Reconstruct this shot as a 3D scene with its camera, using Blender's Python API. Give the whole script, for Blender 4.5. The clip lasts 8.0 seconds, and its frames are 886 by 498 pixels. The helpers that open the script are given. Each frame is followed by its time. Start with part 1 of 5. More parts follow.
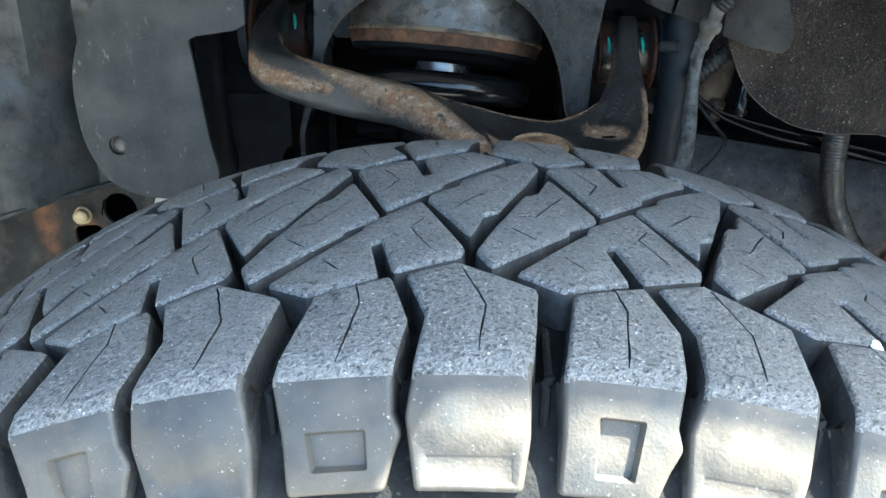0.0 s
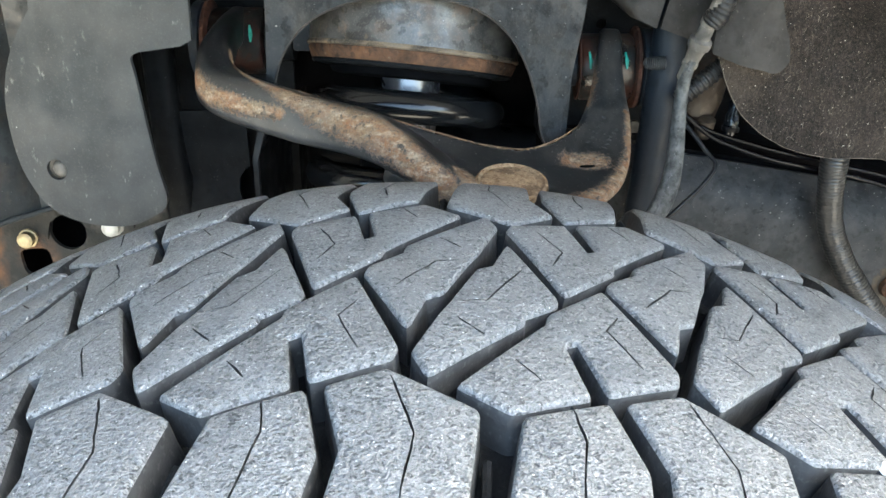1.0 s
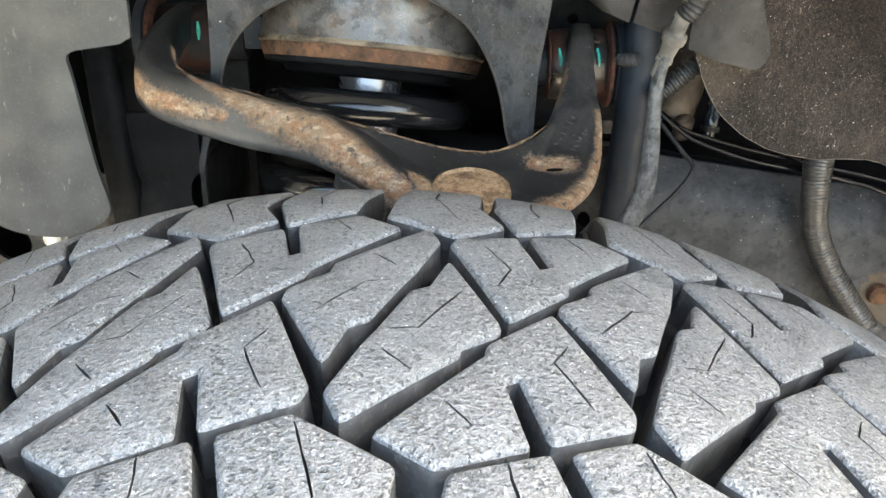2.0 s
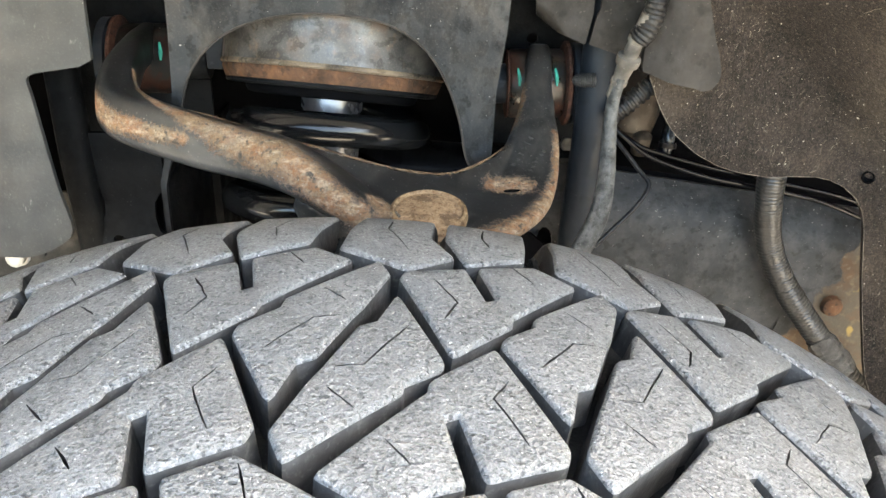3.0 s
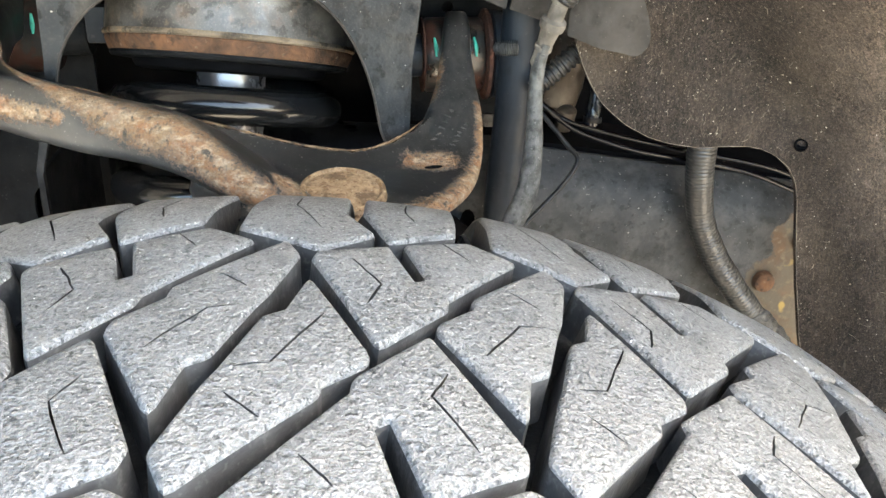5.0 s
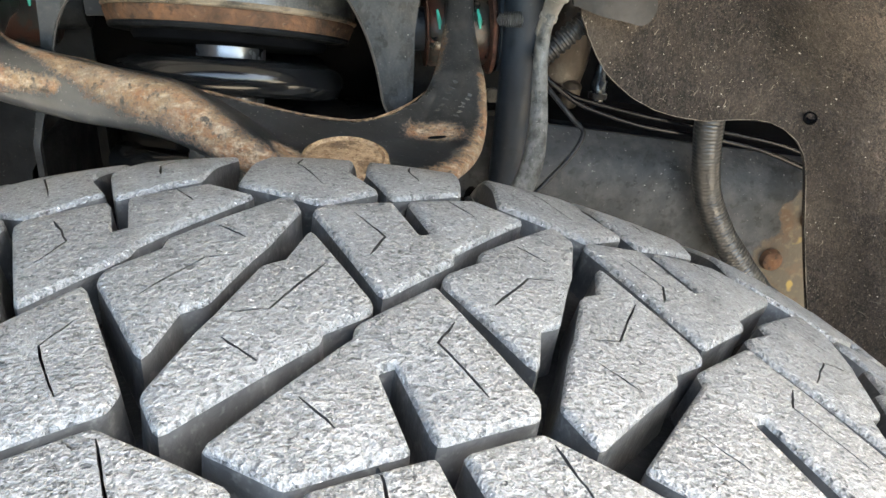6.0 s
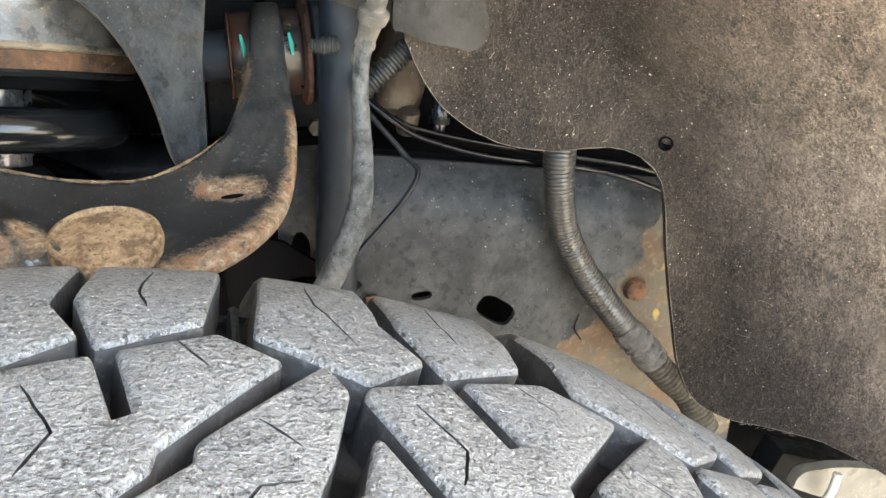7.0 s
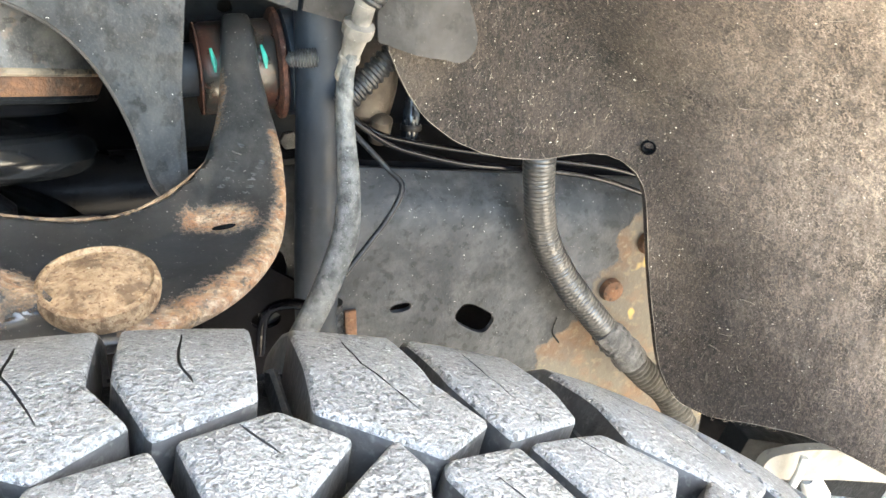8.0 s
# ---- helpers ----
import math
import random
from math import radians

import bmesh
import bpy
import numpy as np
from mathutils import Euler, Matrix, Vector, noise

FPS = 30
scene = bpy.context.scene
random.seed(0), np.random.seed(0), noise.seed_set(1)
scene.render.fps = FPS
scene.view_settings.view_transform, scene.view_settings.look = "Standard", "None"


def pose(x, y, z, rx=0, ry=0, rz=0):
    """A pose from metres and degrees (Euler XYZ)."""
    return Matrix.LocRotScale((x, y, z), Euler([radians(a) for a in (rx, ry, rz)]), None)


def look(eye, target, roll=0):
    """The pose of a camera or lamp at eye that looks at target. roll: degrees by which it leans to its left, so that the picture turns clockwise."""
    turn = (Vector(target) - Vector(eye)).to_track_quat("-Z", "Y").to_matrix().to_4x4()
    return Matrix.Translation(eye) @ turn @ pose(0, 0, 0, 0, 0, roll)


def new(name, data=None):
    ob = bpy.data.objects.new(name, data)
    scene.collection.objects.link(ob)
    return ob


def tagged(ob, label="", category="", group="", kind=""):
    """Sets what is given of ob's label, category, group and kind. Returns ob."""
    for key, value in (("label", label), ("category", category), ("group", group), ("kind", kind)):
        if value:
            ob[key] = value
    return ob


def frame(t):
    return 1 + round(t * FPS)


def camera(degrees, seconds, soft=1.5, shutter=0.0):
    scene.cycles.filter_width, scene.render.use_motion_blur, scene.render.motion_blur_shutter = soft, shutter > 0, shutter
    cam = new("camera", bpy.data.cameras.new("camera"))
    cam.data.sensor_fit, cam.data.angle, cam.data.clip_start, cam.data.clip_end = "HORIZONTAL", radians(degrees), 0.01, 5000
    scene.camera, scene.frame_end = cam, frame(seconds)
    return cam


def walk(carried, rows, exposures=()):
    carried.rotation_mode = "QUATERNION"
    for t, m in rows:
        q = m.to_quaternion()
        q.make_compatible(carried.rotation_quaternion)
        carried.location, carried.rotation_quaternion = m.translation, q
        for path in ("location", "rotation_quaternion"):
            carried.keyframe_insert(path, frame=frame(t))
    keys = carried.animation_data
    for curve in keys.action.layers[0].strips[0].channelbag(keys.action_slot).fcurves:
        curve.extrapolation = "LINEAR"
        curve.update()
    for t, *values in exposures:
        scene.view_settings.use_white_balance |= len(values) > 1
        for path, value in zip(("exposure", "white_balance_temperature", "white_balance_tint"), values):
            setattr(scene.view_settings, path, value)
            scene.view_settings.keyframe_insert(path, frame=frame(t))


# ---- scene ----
from mathutils.bvhtree import BVHTree
from mathutils.geometry import delaunay_2d_cdt

cam = camera(53.2, 8.0)
PATH = [
    (0, (-0.0012, -0.3256, 0.5215), (-0.0150, 0.1326, 0.3217), -0.00),
    (0.2, (0.0028, -0.3138, 0.5306), (-0.0100, 0.1435, 0.3289), 0.17),
    (0.5, (0.0067, -0.2985, 0.5394), (-0.0056, 0.1573, 0.3341), 0.01),
    (0.8, (0.0078, -0.2795, 0.5365), (-0.0036, 0.1751, 0.3287), 0.07),
    (1, (0.0161, -0.2659, 0.5319), (0.0055, 0.1889, 0.3245), 0.20),
    (1.2, (0.0217, -0.2523, 0.5272), (0.0128, 0.2027, 0.3200), 0.15),
    (1.5, (0.0308, -0.2400, 0.5238), (0.0229, 0.2151, 0.3169), 0.37),
    (1.7, (0.0331, -0.2342, 0.5212), (0.0257, 0.2210, 0.3145), 0.18),
    (2.8, (0.0344, -0.2272, 0.5230), (0.0396, 0.2283, 0.3168), 0.31),
    (3, (0.0428, -0.2330, 0.5346), (0.0518, 0.2226, 0.3288), 0.38),
    (3.5, (0.0582, -0.2140, 0.5238), (0.0810, 0.2409, 0.3176), 0.41),
    (4, (0.0490, -0.2027, 0.5185), (0.0879, 0.2511, 0.3121), 0.68),
    (4.5, (0.0477, -0.2024, 0.5140), (0.1018, 0.2494, 0.3068), 1.06),
    (4.7, (0.0459, -0.1995, 0.5113), (0.1025, 0.2523, 0.3046), 0.79),
    (5.8, (0.0362, -0.1880, 0.5012), (0.0912, 0.2623, 0.2910), 0.63),
    (6, (0.0419, -0.1916, 0.4950), (0.0970, 0.2588, 0.2850), 0.56),
    (6.2, (0.0554, -0.1949, 0.4980), (0.1112, 0.2554, 0.2879), 0.51),
    (6.5, (0.0829, -0.1839, 0.5036), (0.1494, 0.2649, 0.2933), 0.72),
    (6.8, (0.0936, -0.1393, 0.4946), (0.1912, 0.3034, 0.2837), 0.89),
    (7, (0.0884, -0.1178, 0.4981), (0.2053, 0.3188, 0.2842), 0.75),
    (7.2, (0.0820, -0.1093, 0.5072), (0.2109, 0.3216, 0.2886), 0.99),
    (7.5, (0.0723, -0.0943, 0.5078), (0.2136, 0.3315, 0.2871), 0.65),
    (7.7, (0.0657, -0.0890, 0.5058), (0.2125, 0.3339, 0.2832), 0.94),
    (8, (0.0626, -0.0895, 0.5081), (0.2180, 0.3303, 0.2855), 0.81),
]
EXPOSURES = [(0.0, 4.88, 5700, -6), (0.5, 5.42, 6200, -4), (1.0, 5.76, 6600, -2.5), (1.5, 5.92, 7000, -0.5), (3.0, 6.12, 7550, 2), (3.5, 6.00, 7600, 2), (4.5, 6.32, 7600, 2), (6.0, 6.07, 7500, 1.5), (6.5, 5.86, 7450, 1), (7.0, 6.42, 7550, 1.5), (7.5, 7.07, 7350, 1.5), (8.0, 7.13, 7300, 1.5)]
walk(cam, [(t, look(eye, target, roll)) for t, eye, target, roll in PATH], EXPOSURES)

# ---- light: sun from behind the wheel, grazing the outer face of the tyre; clear sky ----
SUN_TO = Vector((0.60, -0.03, 0.80)).normalized()
world = bpy.data.worlds.new("sky")
scene.world = world
world.use_nodes = True
sky = world.node_tree.nodes.new("ShaderNodeTexSky")
sky.sky_type, sky.sun_disc = "NISHITA", False
sky.air_density, sky.dust_density, sky.ozone_density = 0.8, 3.0, 0.6
sky.sun_elevation = math.asin(SUN_TO.z)
sky.sun_rotation = math.atan2(SUN_TO.x, SUN_TO.y)
back = world.node_tree.nodes["Background"]
back.inputs["Strength"].default_value = 0.05
world.node_tree.links.new(sky.outputs[0], back.inputs["Color"])
sun = new("sun", bpy.data.lights.new("sun", "SUN"))
sun.data.energy, sun.data.angle, sun.data.color = 3.0, radians(0.53), (1.0, 0.85, 0.71)
sun.matrix_world = look(SUN_TO * 5, (0, 0, 0))


# ---- materials ----
def rgb(c):
    return (*c, 1.0) if len(c) == 3 else c


class Shade:
    """A small builder of node materials."""

    def __init__(self, name, rough=0.6, metal=0.0, spec=0.5):
        self.m = bpy.data.materials.new(name)
        self.m.use_nodes = True
        self.t = self.m.node_tree
        self.b = self.t.nodes["Principled BSDF"]
        self.b.inputs["Roughness"].default_value = rough
        self.b.inputs["Metallic"].default_value = metal
        self.b.inputs["Specular IOR Level"].default_value = spec
        self.co = self.t.nodes.new("ShaderNodeTexCoord").outputs["Object"]
        self.col = None

    def node(self, kind, **inputs):
        n = self.t.nodes.new(kind)
        for k, v in inputs.items():
            k = k.replace("_", " ")
            if hasattr(v, "is_output"):
                self.t.links.new(v, n.inputs[k])
            else:
                n.inputs[k].default_value = v
        return n

    def shuffle(self):
        """Move the grain about from one piece to the next."""
        r = self.t.nodes.new("ShaderNodeObjectInfo").outputs["Random"]
        s = self.t.nodes.new("ShaderNodeVectorMath")
        s.operation = "MULTIPLY_ADD"
        c = self.t.nodes.new("ShaderNodeCombineXYZ")
        for n in range(3):
            self.t.links.new(r, c.inputs[n])
        self.t.links.new(c.outputs[0], s.inputs[0])
        s.inputs[1].default_value = (7.1, 3.3, 5.7)
        self.t.links.new(self.co, s.inputs[2])
        self.co = s.outputs[0]
        return self

    def stretch(self, v):
        s = self.t.nodes.new("ShaderNodeVectorMath")
        s.operation = "MULTIPLY"
        self.t.links.new(self.co, s.inputs[0])
        s.inputs[1].default_value = v
        return s.outputs[0]

    def noise(self, scale, lo=0.35, hi=0.65, detail=3.0, rough=0.55, co=None, distort=0.0):
        n = self.node("ShaderNodeTexNoise", Scale=scale, Detail=detail, Roughness=rough, Distortion=distort)
        self.t.links.new(co or self.co, n.inputs["Vector"])
        r = self.t.nodes.new("ShaderNodeMapRange")
        self.t.links.new(n.outputs["Fac"], r.inputs["Value"])
        r.inputs["From Min"].default_value, r.inputs["From Max"].default_value = lo, hi
        return r.outputs["Result"]

    def math(self, op, a, b):
        n = self.t.nodes.new("ShaderNodeMath")
        n.operation, n.use_clamp = op, True
        for i, v in enumerate((a, b)):
            if hasattr(v, "is_output"):
                self.t.links.new(v, n.inputs[i])
            else:
                n.inputs[i].default_value = v
        return n.outputs[0]

    def near(self, place, radius, soft=0.6, squash=(1, 1, 1)):
        """1 at a place, falling to 0 at radius."""
        s = self.t.nodes.new("ShaderNodeVectorMath")
        s.operation = "SUBTRACT"
        self.t.links.new(self.co, s.inputs[0])
        s.inputs[1].default_value = place
        q = self.t.nodes.new("ShaderNodeVectorMath")
        q.operation = "MULTIPLY"
        self.t.links.new(s.outputs[0], q.inputs[0])
        q.inputs[1].default_value = squash
        d = self.t.nodes.new("ShaderNodeVectorMath")
        d.operation = "LENGTH"
        self.t.links.new(q.outputs[0], d.inputs[0])
        r = self.t.nodes.new("ShaderNodeMapRange")
        self.t.links.new(d.outputs["Value"], r.inputs["Value"])
        r.inputs["From Min"].default_value, r.inputs["From Max"].default_value = radius * (1 - soft), radius
        r.inputs["To Min"].default_value, r.inputs["To Max"].default_value = 1.0, 0.0
        return r.outputs["Result"]

    def vector(self, op, a, b):
        n = self.t.nodes.new("ShaderNodeVectorMath")
        n.operation = op
        for i, v in enumerate((a, b)):
            if hasattr(v, "is_output"):
                self.t.links.new(v, n.inputs[i])
            else:
                n.inputs[i].default_value = v
        return n.outputs["Value"] if op in ("DOT_PRODUCT", "LENGTH") else n.outputs["Vector"]

    def along(self, a, b, ra, rb):
        """1 on the line from a to b, falling to 0 at a distance of ra to rb."""
        d = Vector(b) - Vector(a)
        off = self.vector("SUBTRACT", self.co, a)
        h = self.math("ADD", self.vector("DOT_PRODUCT", off, d / d.length_squared), 0.0)
        c = self.t.nodes.new("ShaderNodeCombineXYZ")
        for n in range(3):
            self.t.links.new(h, c.inputs[n])
        away = self.vector("LENGTH", self.vector("SUBTRACT", off, self.vector("MULTIPLY", c.outputs[0], d)), (0, 0, 0))
        radius = self.t.nodes.new("ShaderNodeMapRange")
        self.t.links.new(h, radius.inputs["Value"])
        radius.inputs["To Min"].default_value, radius.inputs["To Max"].default_value = ra, rb
        return self.math("SUBTRACT", 1.05, self.math("DIVIDE", away, radius.outputs["Result"]))

    def base(self, a, b, fac):
        n = self.t.nodes.new("ShaderNodeMix")
        n.data_type = "RGBA"
        self.t.links.new(fac, n.inputs["Factor"])
        for i, v in ((6, a), (7, b)):
            if hasattr(v, "is_output"):
                self.t.links.new(v, n.inputs[i])
            else:
                n.inputs[i].default_value = rgb(v)
        self.col = n.outputs[2]
        return self

    def over(self, c, fac):
        return self.base(self.col, c, fac)

    def gloss(self, a, b, fac):
        r = self.t.nodes.new("ShaderNodeMapRange")
        self.t.links.new(fac, r.inputs["Value"])
        r.inputs["To Min"].default_value, r.inputs["To Max"].default_value = a, b
        self.t.links.new(r.outputs["Result"], self.b.inputs["Roughness"])
        return self

    def bump(self, height, distance, strength=1.0):
        n = self.node("ShaderNodeBump", Height=height, Distance=distance, Strength=strength)
        old = self.b.inputs["Normal"].links
        if old:
            self.t.links.new(old[0].from_socket, n.inputs["Normal"])
        self.t.links.new(n.outputs[0], self.b.inputs["Normal"])
        return self

    def done(self):
        if self.col is not None:
            self.t.links.new(self.col, self.b.inputs["Base Color"])
        return self.m


def tread_top():
    """Worn rubber: soft grey mottling with dark pits and pale flecks that paint in highlights."""
    s = Shade("tread_rubber", 0.62, spec=0.38).shuffle()
    mottle = s.noise(620, 0.36, 0.64, 3, 0.6)
    grit = s.noise(1500, 0.34, 0.66, 2, 0.6)
    s.base((0.084, 0.0855, 0.0865), (0.228, 0.230, 0.231), s.math("ADD", s.math("MULTIPLY", mottle, 0.5), s.math("MULTIPLY", grit, 0.5)))
    pits = s.noise(560, 0.585, 0.635, 2, 0.5)
    s.over((0.038, 0.040, 0.042), s.math("MULTIPLY", pits, 0.8))
    s.over((0.33, 0.334, 0.336), s.math("MULTIPLY", s.noise(760, 0.57, 0.65, 2, 0.5), 0.4))
    # whitest flecks: grazing glints put into the colour
    s.over((0.78, 0.78, 0.78), s.math("MULTIPLY", s.noise(820, 0.685, 0.735, 2), 0.8))
    s.over((0.21, 0.213, 0.216), s.math("MULTIPLY", s.noise(28, 0.4, 0.7), 0.25))
    s.over((0.10, 0.102, 0.104), s.math("MULTIPLY", s.noise(75, 0.52, 0.70, 4), 0.4))
    s.gloss(0.34, 0.70, mottle)
    s.bump(mottle, 0.0008, 0.9).bump(grit, 0.0002, 0.5).bump(pits, -0.0005, 0.7)
    return s.done()


# Block flanks: cleaner rubber, darkened further to put groove shade into the colour.
def tread_wall():
    s = Shade("tread_wall_shaded", 0.6, spec=0.3).shuffle()
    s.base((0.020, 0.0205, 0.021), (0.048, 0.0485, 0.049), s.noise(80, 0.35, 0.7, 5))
    s.over((0.12, 0.118, 0.112), s.math("MULTIPLY", s.noise(420, 0.56, 0.72), 0.4))
    s.bump(s.noise(300), 0.0003, 0.5)
    return s.done()


# Groove floor rubber, coloured near black so the shade between blocks is painted in.
def shaded_groove_rubber():
    s = Shade("shaded_groove_rubber", 0.8, spec=0.15)
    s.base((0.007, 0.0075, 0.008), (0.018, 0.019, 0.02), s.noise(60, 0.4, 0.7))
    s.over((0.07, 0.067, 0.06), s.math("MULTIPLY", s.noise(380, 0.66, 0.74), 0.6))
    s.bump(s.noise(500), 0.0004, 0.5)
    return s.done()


def shoulder_rubber():
    """The moulded side of the shoulder blocks: dusty, smoother."""
    s = Shade("shoulder_rubber", 0.55, spec=0.5).shuffle()
    s.base((0.024, 0.0252, 0.0265), (0.046, 0.046, 0.0445), s.noise(70, 0.35, 0.65, 4))
    s.over((0.100, 0.083, 0.062), s.math("MULTIPLY", s.noise(34, 0.42, 0.70, 5), 0.7))
    s.over((0.040, 0.033, 0.026), s.math("MULTIPLY", s.noise(150, 0.52, 0.66, 5), 0.5))
    s.over((0.30, 0.29, 0.27), s.math("MULTIPLY", s.noise(800, 0.68, 0.74, 2), 0.6))
    s.bump(s.noise(240), 0.0002, 0.35).bump(s.noise(900, 0.3, 0.7, 3), 0.0002, 0.4)
    return s.done()


RUST = (0.22, 0.105, 0.048)


def arm_paint():
    """Black paint under dried mud: thick along the ridge of the front leg, round the slot and on the outer edge."""
    s = Shade("arm_black_paint", 0.36, spec=0.5)
    s.base((0.006, 0.0065, 0.007), (0.017, 0.018, 0.019), s.noise(45, 0.35, 0.7))
    s.over((0.070, 0.070, 0.067), s.math("MULTIPLY", s.noise(190, 0.46, 0.86, 6, 0.6), 0.22))
    s.over((0.115, 0.110, 0.100), s.math("MULTIPLY", s.near((-0.085, 0.236, 0.366), 0.075, 0.7, (0.7, 1.3, 1.2)), s.math("MULTIPLY", s.noise(55, 0.25, 0.65, 4), 0.45)))
    s.over((0.125, 0.120, 0.110), s.math("MULTIPLY", s.near((0.113, 0.315, 0.375), 0.075, 0.8, (0.8, 1.0, 1.0)), s.math("MULTIPLY", s.noise(240, 0.36, 0.74, 6, 0.7, s.stretch((1.0, 0.5, 0.5))), 0.45)))
    streaky = s.noise(170, 0.30, 0.70, 7, 0.72, s.stretch((0.30, 0.6, 1.0)), 0.5)
    # streaks of mud: rows of place and half-width
    streaks = (
        [(-0.152, 0.283, 0.397, 0.0095), (-0.1466, 0.2728, 0.394, 0.0095), (-0.1346, 0.2629, 0.3903, 0.0085), (-0.1106, 0.252, 0.387, 0.0070), (-0.094, 0.2465, 0.3862, 0.0055)],
        [(-0.136, 0.308, 0.4095, 0.0030), (-0.127, 0.288, 0.4065, 0.0040), (-0.111, 0.267, 0.4015, 0.0055), (-0.0905, 0.2525, 0.3965, 0.0085), (-0.0745, 0.242, 0.3935, 0.0115)],
        [(-0.070, 0.2375, 0.390, 0.0130), (-0.051, 0.2255, 0.3875, 0.0145), (-0.034, 0.2185, 0.3845, 0.0165), (-0.0206, 0.2085, 0.378, 0.0140), (-0.0119, 0.2015, 0.371, 0.0120), (-0.0036, 0.1977, 0.365, 0.0120), (0.0074, 0.1969, 0.3604, 0.0120)],
        [(0.0147, 0.2109, 0.3625, 0.0085), (0.019, 0.204, 0.362, 0.011)],
        [(0.058, 0.188, 0.345, 0.0125), (0.0775, 0.1960, 0.3468, 0.0130), (0.0932, 0.2075, 0.3462, 0.0130), (0.1060, 0.2265, 0.3464, 0.0105), (0.1160, 0.247, 0.350, 0.0085), (0.1215, 0.268, 0.3570, 0.0070), (0.1240, 0.288, 0.3640, 0.0060), (0.1245, 0.306, 0.370, 0.0050)],
        [(0.0980, 0.315, 0.368, 0.0090), (0.1015, 0.335, 0.379, 0.0085), (0.1045, 0.350, 0.388, 0.0075)],
    )
    crust = s.near((0.091, 0.254, 0.356), 0.021, 0.9, (0.85, 1.3, 1.0))
    for row in streaks:
        for (ax, ay, az, ar), (bx, by, bz, br) in zip(row, row[1:]):
            crust = s.math("MAXIMUM", crust, s.along((ax, ay, az), (bx, by, bz), ar * 1.2, br * 1.2))
    grain = s.noise(560, 0.30, 0.70, 8, 0.75)
    rough_edge = s.math("ADD", s.math("MULTIPLY", streaky, 0.26), s.math("MULTIPLY", grain, 0.50))
    lift = s.math("SUBTRACT", s.math("ADD", s.math("MULTIPLY", crust, 0.85), rough_edge), 0.68)
    soft = s.math("MULTIPLY", s.math("MULTIPLY", lift, 3.2), s.noise(330, 0.18, 0.50, 6, 0.7))
    s.over((0.215, 0.136, 0.075), soft)
    s.over(RUST, s.math("MULTIPLY", soft, s.noise(110, 0.43, 0.58, 6, 0.65, s.stretch((0.4, 0.7, 1)))))
    s.over((0.385, 0.305, 0.215), s.math("MULTIPLY", soft, s.noise(260, 0.49, 0.68, 6, 0.7, s.stretch((0.5, 1, 1)))))
    s.over((0.045, 0.038, 0.03), s.math("MULTIPLY", soft, s.noise(210, 0.56, 0.66, 5)))
    s.over((0.060, 0.048, 0.036), s.math("MULTIPLY", soft, s.math("MULTIPLY", s.noise(620, 0.48, 0.66, 4, 0.7), 0.6)))
    s.over((0.17, 0.155, 0.13), s.math("MULTIPLY", soft, s.math("MULTIPLY", s.noise(70, 0.52, 0.66, 4), 0.35)))
    s.over((0.34, 0.33, 0.30), s.math("MULTIPLY", s.noise(780, 0.69, 0.74, 2), 0.7))
    s.gloss(0.33, 0.9, soft)
    s.bump(s.math("MULTIPLY", soft, s.noise(560, 0.3, 0.7, 5)), 0.0009, 0.9)
    s.bump(s.noise(300), 0.0001, 0.3)
    return s.done()


def crusty(name, a, b, c, scale=110, chips=0.7, relief=0.0022):
    s = Shade(name, 0.85, spec=0.25)
    s.base(a, b, s.noise(scale, 0.38, 0.62, 5, 0.65, distort=0.8))
    s.over(c, s.noise(scale * 2.4, 0.56, 0.68, 4))
    s.over(tuple(v * 0.45 for v in a), s.math("MULTIPLY", s.noise(scale * 0.45, 0.5, 0.64, 4), 0.75))
    s.over((0.40, 0.34, 0.25), s.math("MULTIPLY", s.noise(scale * 3.5, 0.64, 0.72, 3), chips))
    s.bump(s.noise(scale * 1.8, 0.3, 0.7, 5), relief, 0.9)
    return s.done()


def stained(name, a, b, stain, dust, rust=0.0, rough=0.42, spec=0.4, run=(1.0, 1.0, 0.5), red=(0.12, 0.062, 0.032), pale=(0.20, 0.13, 0.075)):
    """Painted steel with run-down stains, dust veils and specks."""
    s = Shade(name, rough, spec=spec)
    s.base(a, b, s.noise(30, 0.34, 0.66, 5))
    s.over(stain, s.math("MULTIPLY", s.noise(55, 0.54, 0.585, 3, 0.5, s.stretch(run)), 0.85))
    s.over(stain, s.math("MULTIPLY", s.noise(130, 0.56, 0.60, 2), 0.8))
    s.over(dust, s.math("MULTIPLY", s.noise(38, 0.50, 0.68, 6, 0.65, s.stretch(run)), 0.6))
    if rust:
        s.over(red, s.math("MULTIPLY", s.noise(33, 0.54, 0.66, 5, 0.6), rust))
        s.over(pale, s.math("MULTIPLY", s.noise(110, 0.60, 0.70, 5, 0.6), rust * 0.8))
    s.over((0.34, 0.34, 0.32), s.math("MULTIPLY", s.noise(520, 0.73, 0.77, 2), 0.6))
    s.over(dust, s.math("MULTIPLY", s.noise(800, 0.52, 0.70, 3, 0.7), 0.35))
    s.gloss(rough * 0.7, min(1.0, rough * 1.6), s.noise(60, 0.4, 0.65, 5))
    s.bump(s.noise(260), 0.00015, 0.5)
    return s.done()


